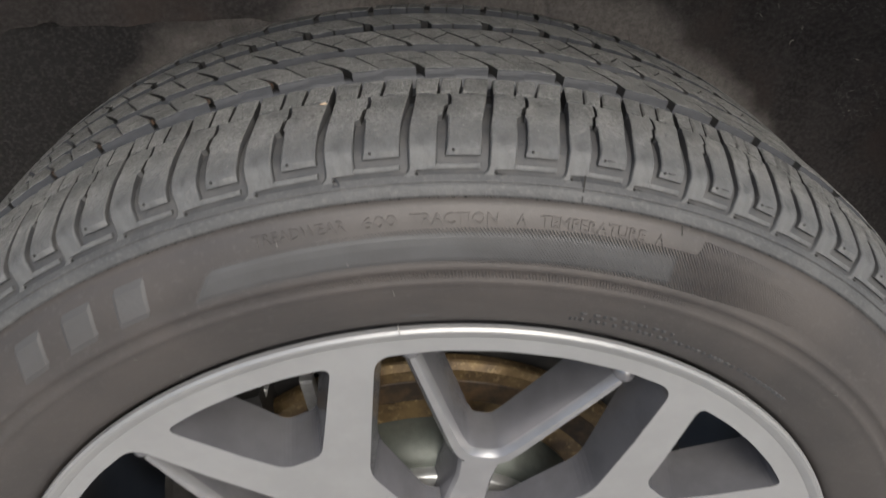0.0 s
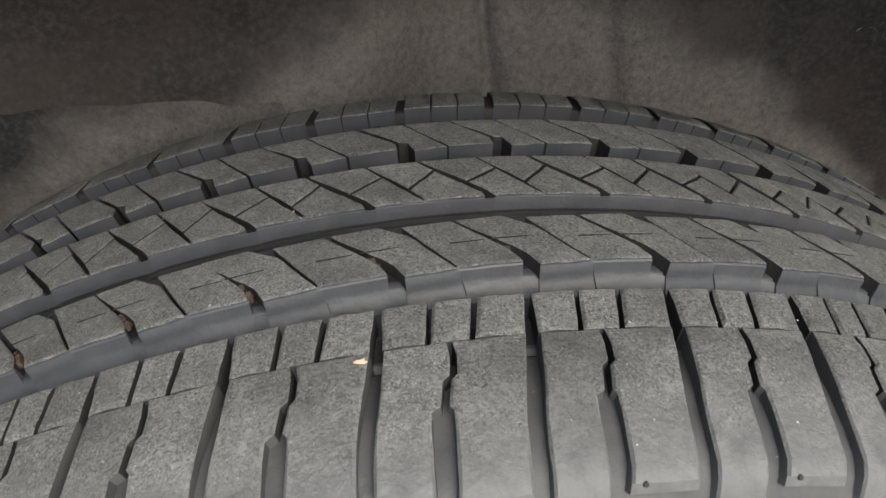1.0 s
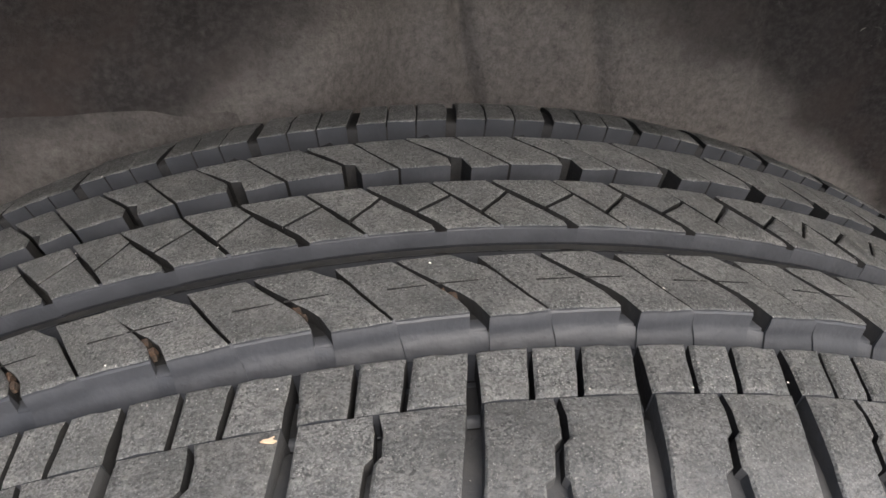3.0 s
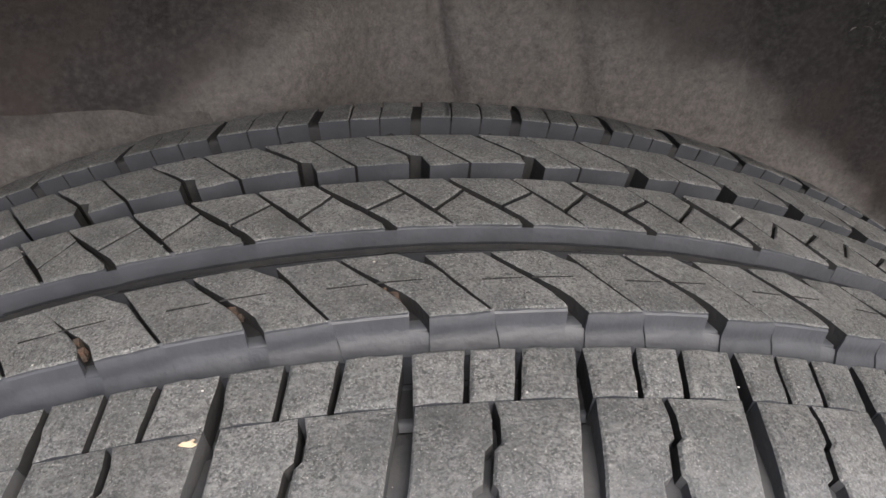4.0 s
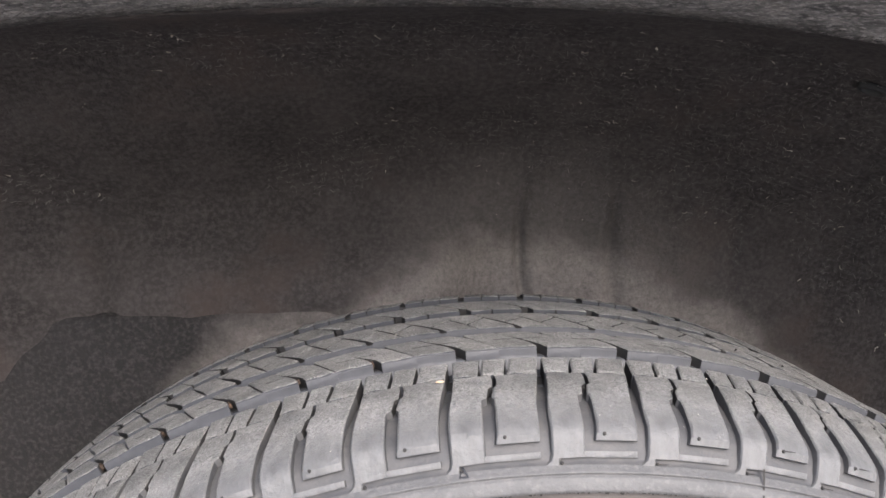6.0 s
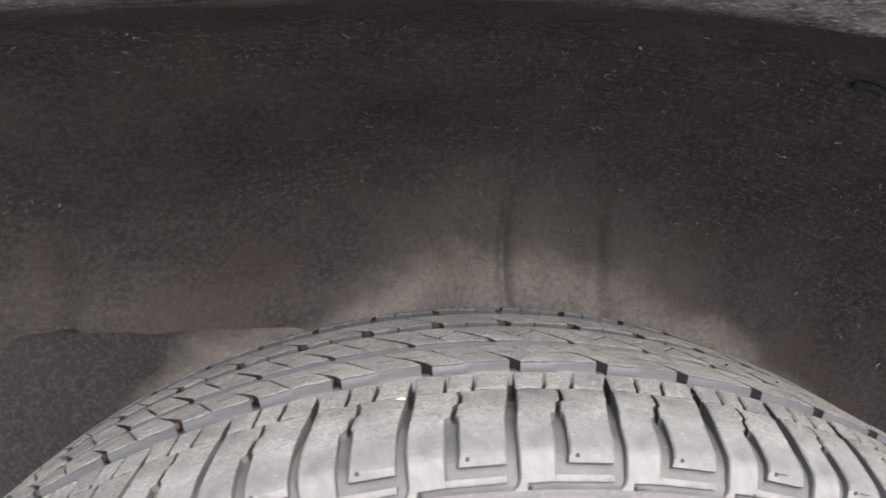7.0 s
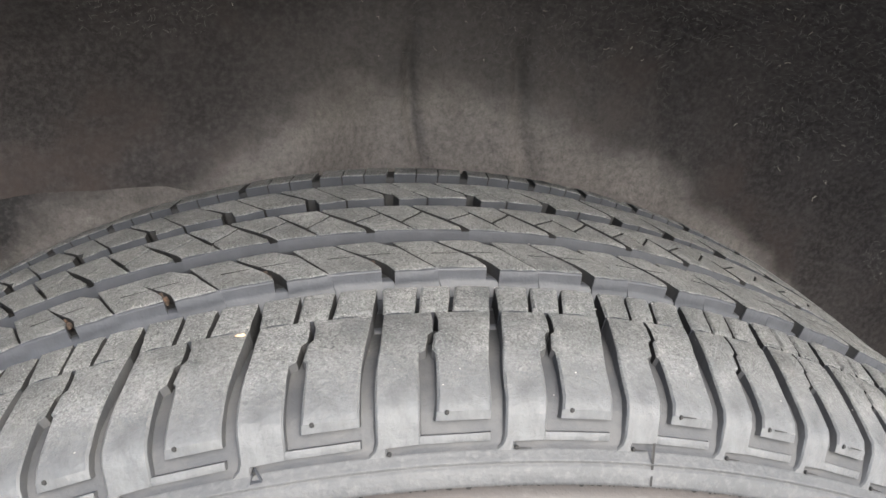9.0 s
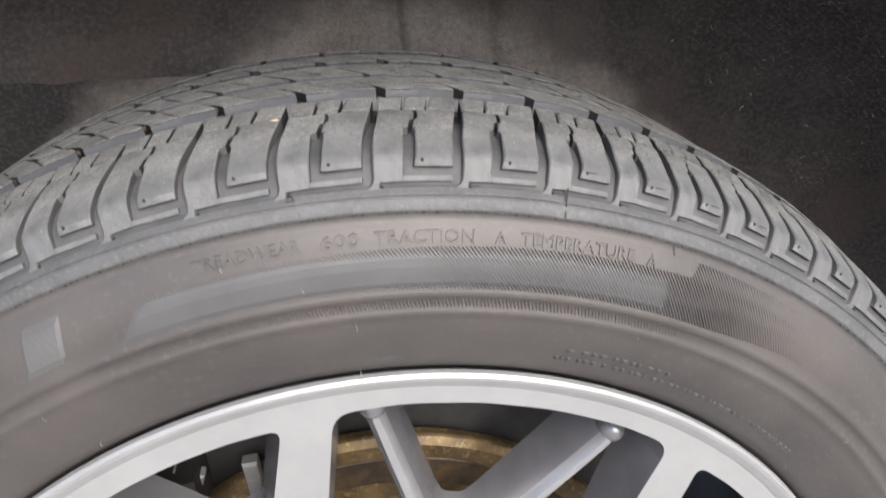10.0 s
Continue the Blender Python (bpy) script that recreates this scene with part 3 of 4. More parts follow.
def arc_slab(corners, lift, name, mat, label="", steps=8, kind=""):
    """A raised patch of the sidewall between four corners (degrees, radius): low start, low end, high end, high start."""
    (a0, r0), (a1, r1), (a2, r2), (a3, r3) = corners
    grid, faces = [], []
    m = 5
    for i in range(steps + 1):
        f = i / steps
        for j in range(m + 1):
            g = j / m
            th = (a0 + (a1 - a0) * f) * (1 - g) + (a3 + (a2 - a3) * f) * g
            r = (r0 + (r1 - r0) * f) * (1 - g) + (r3 + (r2 - r3) * f) * g
            edge = i in (0, steps) or j in (0, m)
            grid.append(ring_point(th, wall_y(r) - (-0.0003 if edge else lift), r))
    for i in range(steps):
        faces += [(i * (m + 1) + j, (i + 1) * (m + 1) + j, (i + 1) * (m + 1) + j + 1, i * (m + 1) + j + 1) for j in range(m)]
    return part(name, mesh_of(name, grid, faces, [mat]), tyre, label, kind)


# brand word as plain raised shapes
for low0, low1, high1, high0 in ((-25.6, -22.3, -21.2, -24.3), (-31.0, -27.4, -26.2, -29.4), (-36.6, -33.0, -31.4, -34.6)):
    arc_slab([(low0, 0.3118), (low1, 0.3122), (high1, 0.3312), (high0, 0.3312)], 0.0009, "raised_mark", M_MARK, "plain raised grey rubber mark")
# smooth band under the words
arc_slab([(-19.0, 0.3102), (21.5, 0.3102), (21.0, 0.3262), (-16.4, 0.3246)], 0.0004, "sidewall_band", M_BAND, "smooth grey raised sidewall band", 60)
arc_slab([(-1.5, 0.2722), (0.9, 0.2722), (0.9, 0.2750), (-1.5, 0.2750)], 0.0001, "raised_patch", M_BAND, "faint raised rectangle near the rim")

# rows of tiny moulded words near the rim, too small to read
bars = random.Random(11)
for r_mid, th, th_end in ((0.2826, 15.2, 25.5), (0.2770, 14.6, 44.0)):
    while th < th_end:
        w = bars.choice((0.35, 0.5, 0.6, 0.8))
        arc_slab([(th, r_mid - 0.0013), (th + w, r_mid - 0.0013), (th + w, r_mid + 0.0013), (th, r_mid + 0.0013)], 0.0010, "tiny_mark", M_BAND, "tiny raised rubber bar", 3)
        th += w + bars.choice((0.18, 0.22, 0.6))

# fine slanted ribs: a wide band under the words, a narrow one between two ridges
hatch = Pile()
for i in range(205):
    th = -19.6 + i * 0.285
    fade = 0.45 + 0.55 * min(1.0, max(0.0, (th + 4) / 9)) if th < 25 else max(0.0, 1 - (th - 25) / 12)
    over = th - 1.3
    top_r = 0.3246 + (over + 16.4) * 0.00008 if over < 22.6 else (0.3279 + min(over - 22.6, 1.3) / 1.3 * 0.0060 if over < 23.9 else 0.3339 - (over - 23.9) * 0.0002)
    top_r = min(top_r, 0.3103 + (th + 20.3) / 340)
    low_r = 0.3103 + (0.0 if th < 24 else (th - 24) * 0.0004)
    if fade <= 0.02 or top_r < low_r + 0.001:
        continue
    q = []
    for r in (low_r, low_r * 0.67 + top_r * 0.33, low_r * 0.33 + top_r * 0.67, top_r):
        sh = 1.3 - (r - 0.3103) * 160
        for d, h in ((0.0, -0.0003), (0.07, 0.0008 * fade - 0.0001), (0.14, -0.0003)):
            q.append(ring_point(th + sh + d, wall_y(r) - h, r))
    hatch.add(q, [(k * 3 + c, k * 3 + 3 + c, k * 3 + 4 + c, k * 3 + 1 + c) for k in range(3) for c in (0, 1)], [0 if over < 21 else 1] * 6)
for i in range(172):
    th = -19.0 + i * 0.285
    fade = min(1.0, max(0.0, (29 - th) / 9))
    q = []
    for r, sh in ((0.3019, 0.25), (0.3060, 0.0)):
        for d, h in ((0.0, -0.0003), (0.08, 0.00045 * fade - 0.0002), (0.16, -0.0003)):
            q.append(ring_point(th + sh + d, wall_y(r) - h, r))
    hatch.add(q, [(0, 3, 4, 1), (1, 4, 5, 2)], [1, 1])
part("hatching", hatch.mesh("hatching", [M_BAND, M_WALL]), tyre, "fine slanted ribs moulded on the sidewall", "stuff")

# small triangle mark on the buttress
for (a0, r0), (a1, r1) in (((-5.85, 0.3446), (-5.62, 0.3472)), ((-5.62, 0.3472), (-5.36, 0.3446)), ((-5.36, 0.3446), (-5.85, 0.3446))):
    q = []
    for a, r in ((a0, r0), (a1, r1)):
        y = float(np.interp(r, [0.3443, 0.3450, 0.3464, 0.3490], [0.2970, 0.2982, 0.2991, 0.3006]))
        q += [ring_point(a - 0.02, y - 0.0004, r - 0.00014), ring_point(a + 0.02, y - 0.0004, r + 0.00014), ring_point(a + 0.04, y + 0.0004, r + 0.0003), ring_point(a - 0.04, y + 0.0004, r - 0.0003)]
    part("triangle_edge", mesh_of("triangle_edge", q, [(0, 1, 5, 4), (1, 2, 6, 5), (3, 0, 4, 7), (0, 1, 2, 3), (4, 5, 6, 7)], [M_SIDE]), tyre, "edge of a small raised triangle mark")

# mould seam and vent hairs
for th, r0, r1 in ((12.1, 0.3386, 0.3490), (20.6, 0.3335, 0.3366)):
    seam = Pile()
    pts = [(th - 0.05, r0), (th + 0.05, r0), (th + 0.02, r1), (th - 0.12, r1)]
    seam.add([ring_point(a, wall_y(r) - 0.0004, r) for a, r in pts], [(0, 1, 2, 3)])
    part("mould_seam", seam.mesh("mould_seam", [M_SIPE]), tyre, "thin dark mould seam")
for th0, r0, th1, r1 in ((-2.35, 0.2930, -2.45, 0.2992), (-2.40, 0.2625, -2.5, 0.2715), (21.9, 0.2628, 21.3, 0.2690), (20.2, 0.2965, 19.7, 0.2995), (-25.8, 0.2694, -25.1, 0.2739),
                         (-26.5, 0.2950, -26.2, 0.2991), (-5.65, 0.3130, -5.75, 0.3160), (-10.6, 0.3262, -10.55, 0.3295), (45.4, 0.2690, 44.0, 0.2725), (45.2, 0.2985, 44.8, 0.3015)):
    hair = Pile()
    q = []
    for k in range(5):
        f = k / 4
        for s in (-1, 1):
            rr = r0 + (r1 - r0) * f
            q.append(ring_point(th0 + (th1 - th0) * f * f + s * 0.035 * (1.2 - f), min(wall_y(rr), 0.2925) - 0.0006 - 0.0014 * math.sin(f * 2.2), rr))
    hair.add(q, [(2 * k, 2 * k + 1, 2 * k + 3, 2 * k + 2) for k in range(4)])
    part("vent_hair", hair.mesh("vent_hair", [M_HAIR]), tyre, "thin pale vent hair")

for start in (6.05, 11.5, 16.27, 20.7, 24.8):
    for d, y, r, ny, nr in ((-0.35, 0.29915, 0.3462, -0.9, 0.43), (2.20, 0.3037, 0.3550, -0.8, 0.6)):
        if start < 11 and d > 1:
            continue
        tail = []
        for f, w in ((0.0, 0.00022), (0.35, 0.0002), (0.7, 0.00008)):
            h = 0.0006 + 0.0006 * f
            tail += [ring_point(start + (d + f) * 0.88, y + ny * h - nr * e, r + nr * h + ny * e) for e in (-w, w)]
        part("vent_tail", mesh_of("vent_tail", tail, [(0, 1, 3, 2), (2, 3, 5, 4)], [M_SIPE]), tyre, "short dark rubber vent tail")
flash = Pile()
ragged = random.Random(21)
th = -48.0
while th < 50:
    w = ragged.uniform(0.06, 0.40)
    lo = ragged.uniform(0.0003, 0.0011) * ragged.random()
    flash.add([ring_point(th, 0.2943, 0.3380), ring_point(th + w, 0.2943, 0.3380), ring_point(th + w * 0.8, 0.2943, 0.3377 - lo), ring_point(th + w * 0.3, 0.2943, 0.3377 - lo * 0.8)], [(0, 1, 2, 3)])
    th += w + ragged.choice((0.0, 0.0, 0.02, 0.06, 0.12))
part("mould_flash", flash.mesh("mould_flash", [M_SIPE]), tyre, "ragged rubber flash along the shoulder ledge", "stuff")

# ---- alloy rim ----
RIM_GROW, RIM_OUT = 1.013, 0.003  # the rim face is drawn at a nominal size and set slightly forward


def rounded(poly, radius, steps=5):
    """Rounds the corners of a polygon of (x, z)."""
    out = []
    n = len(poly)
    for i in range(n):
        a, b, c = Vector(poly[i - 1]), Vector(poly[i]), Vector(poly[(i + 1) % n])
        u, w = (a - b), (c - b)
        r = min(radius, u.length * 0.45, w.length * 0.45)
        p, q = b + u.normalized() * r, b + w.normalized() * r
        for k in range(steps + 1):
            f = k / steps
            out.append((p * (1 - f) ** 2 + b * 2 * f * (1 - f) + q * f * f)[:])
    return out


def polar(d, r):
    return (r * math.sin(radians(d)), r * math.cos(radians(d)))


def arc(d0, d1, r, n=6):
    return [polar(d0 + (d1 - d0) * i / n, r) for i in range(n + 1)]


def window_prism(poly, y0, y1, grow, shrink, middle):
    """A cutter: the opening's outline, wider at the front."""
    m = Vector(middle)
    verts, faces = [], []
    n = len(poly)
    for y, s in ((y0, grow), (y1, shrink)):
        for q in poly:
            v = m + (Vector(q) - m) * s
            verts.append((v.x, y - YC, v.y))
    faces = [tuple(range(n)), tuple(range(n, 2 * n))] + [(i, (i + 1) % n, n + (i + 1) % n, n + i) for i in range(n)]
    return verts, faces


BIG = rounded([polar(-26.6, 0.150), polar(-19.2, 0.2425)] + arc(-12, 12, 0.2438, 3) + [polar(19.2, 0.2430), polar(26.6, 0.150), polar(16, 0.088), polar(-16, 0.088)], 0.010)
SMALL = rounded([polar(-3.8, 0.1755), polar(-11.8, 0.2406)] + arc(-6, 6, 0.2412, 2) + [polar(11.8, 0.2406), polar(3.8, 0.1755)], 0.007)
FACE = [(0.350, 0.040), (0.315, 0.040), (0.3145, 0.070), (0.308, 0.105), (0.3035, 0.150), (0.3000, 0.200), (0.2990, 0.2460), (0.2988, 0.2522), (0.2980, 0.2534),
        (0.2964, 0.2566), (0.2960, 0.2584), (0.2972, 0.2598), (0.3000, 0.2600), (0.3060, 0.2550), (0.3180, 0.2520), (0.3300, 0.2500), (0.3350, 0.2440), (0.3330, 0.2000), (0.3290, 0.1500), (0.3300, 0.100), (0.350, 0.040)]
face_ob = bpy.data.objects.new("face", lathe(FACE, steps=200).mesh("face", [M_ALU]))
scene.collection.objects.link(face_ob)
cut = Pile()
for k in range(5):
    for mid, poly in ((13.45 + 72 * k, BIG), (49.45 + 72 * k, SMALL)):
        v, f = window_prism(poly, 0.28, 0.362, *((1.03, 0.88) if poly is BIG else (1.055, 0.72)), polar(0, 0.228 if poly is BIG else 0.232))
        cut.add(v, f, None, Matrix.Rotation(radians(mid), 4, "Y"))
cut_ob = bpy.data.objects.new("cut", cut.mesh("cut", [M_PAINT]))
scene.collection.objects.link(cut_ob)
mod = face_ob.modifiers.new("cut", "BOOLEAN")
mod.operation, mod.object, mod.solver = "DIFFERENCE", cut_ob, "EXACT"
bev = face_ob.modifiers.new("bevel", "BEVEL")
bev.width, bev.segments, bev.limit_method, bev.angle_limit = 0.0018, 3, "ANGLE", radians(50)
rim_me = bpy.data.meshes.new_from_object(face_ob.evaluated_get(bpy.context.evaluated_depsgraph_get()))
bpy.data.objects.remove(face_ob)
bpy.data.objects.remove(cut_ob)
rim_me.materials.clear()
rim_me.materials.append(M_ALU)
rim_me.materials.append(M_PAINT)
for f in rim_me.polygons:
    c = f.center
    rad = math.hypot(c.x, c.z)
    f.material_index = 1 if (f.normal.y > -0.55 and rad < 0.2535) else 0
rim_me.transform(Matrix.Translation((0, -RIM_OUT, 0)) @ Matrix.Diagonal((RIM_GROW, 1, RIM_GROW, 1)))
rim = part("rim", rim_me, wheel, "silver machined alloy rim face with split spokes")
BARREL = [(0.3030, 0.2520), (0.3300, 0.2475), (0.3600, 0.2380), (0.4300, 0.2330), (0.5000, 0.2380), (0.5250, 0.2500), (0.5280, 0.2600), (0.5310, 0.2600), (0.5300, 0.2520), (0.5020, 0.2440), (0.4300, 0.2390), (0.3600, 0.2440), (0.3100, 0.2560)]
part("barrel", lathe(BARREL, steps=120).mesh("barrel", [M_BARREL], True), wheel, "dark grey inner rim barrel")


def bar_mesh(line, widths, y_front, y_back, chamfer=0.002):
    """A recessed spoke: a bar along points (x, z) with bevelled front edges."""
    verts, faces, slots = [], [], []
    n = len(line)
    for i, (x, z) in enumerate(line):
        a, b = Vector(line[max(i - 1, 0)]), Vector(line[min(i + 1, n - 1)])
        t = (b - a).normalized()
        s = Vector((t.y, -t.x))
        w = widths[i]
        yf = y_front[i]
        for off, y in ((-w - 0.005, y_back), (-w, yf + chamfer * 1.4), (-w + chamfer, yf), (w - chamfer, yf), (w, yf + chamfer * 1.4), (w + 0.005, y_back)):
            verts.append((x + s.x * off, y - YC, z + s.y * off))
    for i in range(n - 1):
        for c in range(5):
            faces.append((i * 6 + c, (i + 1) * 6 + c, (i + 1) * 6 + c + 1, i * 6 + c + 1))
            slots.append(1 if c in (1, 2, 3) else 0)
    e = (n - 1) * 6
    faces += [tuple(range(6)), tuple(range(e, e + 6))]
    return verts, faces, slots + [0, 0]


# spoke paint lightened on fronts and bevels in place of edge highlights
M_EDGE_HIGHLIGHT = material("spoke_edge_highlight", (0.31, 0.308, 0.316), 0.26, 0.5, second=(0.28, 0.278, 0.286), scale=40)
for k in range(5):
    turn = Matrix.Rotation(radians(13.45 + 72 * k), 4, "Y")
    vee = Pile()
    arm = [(0.0592, 0.2200), (0.0570, 0.2165), (0.0470, 0.1990), (0.0330, 0.1745), (0.0200, 0.1520), (0.0140, 0.1435), (0.0075, 0.1395)]
    line = [(-x, z) for x, z in arm] + [(0.0, 0.1385)] + arm[::-1]
    wide = [0.0036, 0.0046, 0.0048, 0.0050, 0.0054, 0.0058, 0.0062]
    front = [0.3150, 0.3136, 0.3142, 0.3155, 0.3168, 0.3172, 0.3174]
    vee.add(*bar_mesh(line, wide + [0.0064] + wide[::-1], front + [0.3175] + front[::-1], 0.346, 0.0030), m=turn)
    for side in (-1, 1):
        vee.add(*bar_mesh([(side * 0.0700, 0.2440), (side * 0.0620, 0.2250), (side * 0.0540, 0.2110)], [0.0085, 0.0070, 0.0040], [0.3235, 0.3215, 0.3200], 0.346, 0.0020), m=turn)
    vee.add(*bar_mesh([(0, 0.1345), (0, 0.1200), (0, 0.0700)], [0.0130, 0.0115, 0.0150], [0.3200, 0.3195, 0.3190], 0.348), m=turn)
    knob = bmesh.new()
    bmesh.ops.create_uvsphere(knob, u_segments=14, v_segments=9, radius=0.0072)
    for side in (-1, 1):
        vee.add([Vector((v.co.x + side * 0.0598, v.co.y * 1.3 + 0.3215 - YC, v.co.z + 0.2212)) for v in knob.verts], [tuple(v.index for v in f.verts) for f in knob.faces], None, turn)
    knob.free()
    spoke_me = vee.mesh("inner_spoke", [M_PAINT, M_EDGE_HIGHLIGHT], True)
    spoke_me.set_sharp_from_angle(angle=radians(42))
    spoke_me.transform(Matrix.Translation((0, -RIM_OUT, 0)) @ Matrix.Diagonal((RIM_GROW, 1, RIM_GROW, 1)))
    part("inner_spoke", spoke_me, wheel, "recessed grey painted V-shaped spoke")

# ---- brake behind the spokes ----
brake = tagged(new("disc_brake"), "rusty golden brown brake disc with grey iron hub", "brake")
brake.location = (0, 0, ZC)
part("disc", lathe([(0.3720, 0.1150), (0.3700, 0.1165), (0.3700, 0.1600), (0.3725, 0.1645), (0.3740, 0.1655), (0.3790, 0.1655), (0.3790, 0.1150)], steps=120).mesh("disc", [M_DISC]), brake, "rusty golden brake disc ring")
part("worn_band", lathe([(0.3697, 0.1335), (0.3692, 0.1345), (0.3692, 0.1505), (0.3697, 0.1515)], steps=120).mesh("worn_band", [M_DARKDISC]), brake, "dark worn band on the disc")
part("hat", lathe([(0.3780, 0.1150), (0.3600, 0.1130), (0.3450, 0.1060), (0.3430, 0.1000), (0.3430, 0.0300)], steps=80).mesh("hat", [M_HAT], True), brake, "grey-green iron disc hat")
part("caliper", mesh_of("caliper", [(x, y - YC, z) for x, z in ((-0.150, 0.085), (-0.095, 0.085), (-0.100, 0.165), (-0.150, 0.150)) for y in (0.352, 0.405)],
                        [(0, 2, 4, 6), (1, 3, 5, 7), (0, 1, 3, 2), (2, 3, 5, 4), (4, 5, 7, 6), (6, 7, 1, 0)], [M_BLACK]), brake, "dark brake caliper")
for cx, cz, hw, hh, tilt in ((-0.107, 0.153, 0.0085, 0.0065, -18), (-0.0715, 0.149, 0.0042, 0.0135, 6)):
    plate = Pile()
    q = [Vector((cx + (a * math.cos(radians(tilt)) - b * math.sin(radians(tilt))) * k, y - YC, cz + (a * math.sin(radians(tilt)) + b * math.cos(radians(tilt))) * k))
         for y, k in ((0.372, 1.0), (0.365, 1.0), (0.364, 0.85)) for a, b in ((-hw, -hh), (hw, -hh), (hw, hh), (-hw, hh))]
    plate.add(q, [(4 * k + i, 4 * k + (i + 1) % 4, 4 * k + 4 + (i + 1) % 4, 4 * k + 4 + i) for k in (0, 1) for i in range(4)] + [(8, 9, 10, 11)])
    part("caliper_bracket", plate.mesh("caliper_bracket", [M_BRACKET]), brake, "light grey steel caliper bracket")
part("hub", lathe([(0.3440, 0.0985), (0.3360, 0.0982), (0.3350, 0.0972), (0.3345, 0.0780), (0.3300, 0.0700), (0.3300, 0.0300), (0.3400, 0.0300)], steps=60).mesh("hub", [M_STEEL], True), brake, "bright steel hub flange")
part("dust_shield", lathe([(0.3860, 0.0500), (0.3860, 0.1900), (0.3820, 0.1950), (0.3880, 0.1960), (0.3890, 0.0500)], steps=80).mesh("dust_shield", [M_BLACK]), brake, "black dust shield")
axle = lathe([(0.392, 0.02), (0.392, 0.045), (0.60, 0.045), (0.60, 0.02)], steps=24)
part("axle_stub", axle.mesh("axle_stub", [M_BLACK]), brake, "black axle stub")

# ---- wheel arch ----
LINER = [(0.3700, 0.5122), (0.3850, 0.5112), (0.4000, 0.5102), (0.4100, 0.5097), (0.4200, 0.5090), (0.4500, 0.5075), (0.4800, 0.5020), (0.5000, 0.4910), (0.5300, 0.4720), (0.5600, 0.4500), (0.5780, 0.4330), (0.5880, 0.4160), (0.5930, 0.3980), (0.5950, 0.3700), (0.5960, 0.3000), (0.5960, 0.0450)]


WIDE = 1.15
CREASES = ((0.041, 0.008, 0.0036), (0.108, 0.008, 0.0040), (-0.235, 0.009, 0.0045), (0.198, 0.007, 0.0040))


def arch_point(a, y, r):
    """A point of the arch: flatter and wider towards the outside, round at the back."""
    o = min(1.0, max(0.0, (0.57 - y) / 0.12))
    n = 2.0 + 0.5 * o
    s, c = math.sin(radians(a)), math.cos(radians(a))
    rho = (abs(s / WIDE) ** n + abs(c) ** n) ** (-1 / n)
    return Vector((r * s * rho - 0.05 * o, y - YC, r * c * rho))


def ease(f):
    f = min(1.0, max(0.0, f))
    return f * f * (3 - 2 * f)


def sheet(profile, thick, a0, a1, steps, bumpy=0.0):
    """A turned sheet with a thickness, a gently uneven face and upright creases."""
    p = Pile()
    n = len(profile)
    back = [(y + thick * 0.7, r + thick) for y, r in profile]
    verts = []
    for i in range(steps + 1):
        a = a0 + (a1 - a0) * i / steps
        for j, (y, r) in enumerate(profile + back[::-1]):
            w = noise.noise(Vector((a * 0.06, y * 14, r * 14))) * bumpy + noise.noise(Vector((a * 0.3, y * 60, r * 60))) * bumpy * 0.3
            if y < 0.43:
                side = arch_point(a, 0.41, 0.51).x
                edge = 0.4185 - 0.27 * max(0.0, side - 0.11)
                if bumpy > 0.002:
                    y = max(y, edge + 0.004 * noise.noise(Vector((side * 90, 2, 5))))
                else:
                    y = min(y, edge + 0.0005)
            q = arch_point(a, y + w, r + w)
            if bumpy > 0.002 and q.z > 0:
                for x0, deep, wide in CREASES:
                    q.y += deep * math.exp(-((q.x - x0 - 0.006 * math.sin(q.z * 30)) / wide) ** 2) * ease((y - 0.53) / 0.04) * ease((0.425 - q.z) / 0.06)
            if bumpy > 0.002:
                q.y -= 0.048 * ease((0.405 - q.z) / 0.07) * ease((0.02 - q.x) / 0.06)
            verts.append(q)
    faces = []
    m = 2 * n
    for i in range(steps):
        faces += [(i * m + k, (i + 1) * m + k, (i + 1) * m + (k + 1) % m, i * m + (k + 1) % m) for k in range(m)]
    p.add(verts, faces)
    return p


def refine(profile, step=0.012):
    out = []
    for (y0, r0), (y1, r1) in zip(profile, profile[1:]):
        n = max(1, int(math.hypot(y1 - y0, r1 - r0) / step))
        out += [(y0 + (y1 - y0) * i / n, r0 + (r1 - r0) * i / n) for i in range(n)]
    return out + [profile[-1]]


liner = tagged(new("wheel_arch_liner", sheet(refine(LINER, 0.009), 0.004, -128, 128, 1000, 0.004).mesh("wheel_arch_liner", [M_FELT], True)),
               "dark grey felt wheel arch liner stained with dust", "wheel arch")
liner.location = (0, 0, ZC)
LIP = [(0.4190, 0.5085), (0.4000, 0.5110), (0.3500, 0.5160), (0.3100, 0.5180), (0.2960, 0.5195), (0.2920, 0.5240)]
fender = tagged(new("car_fender"), "grey painted car fender round the wheel arch", "fender")
fender.location = (0, 0, ZC)
part("lip", sheet(LIP, 0.003, -128, 128, 120, 0.0015).mesh("lip", [M_LIP], True), fender, "dusty grey inner flange of the arch")
skin = Pile()
verts, faces = [], []
N = 64
for i in range(N + 1):
    a = radians(-128 + 256 * i / N)
    sx, sz = math.sin(a), math.cos(a)
    out = min(1.3 / max(abs(sx), 1e-6), (0.62 if sz > 0 else 0.32) / max(abs(sz), 1e-6))
    out = max(out, 0.56)
    for r, y in ((0.526, 0.2920), (0.534, 0.2895), (0.560, 0.2890), (out, 0.2890 + 0.02 * (out > 0.7))):
        verts.append(tuple(arch_point(math.degrees(a), y, r)) if r < 0.57 else (sx * max(r, 0.8), y - YC, sz * r))
k = len(verts)
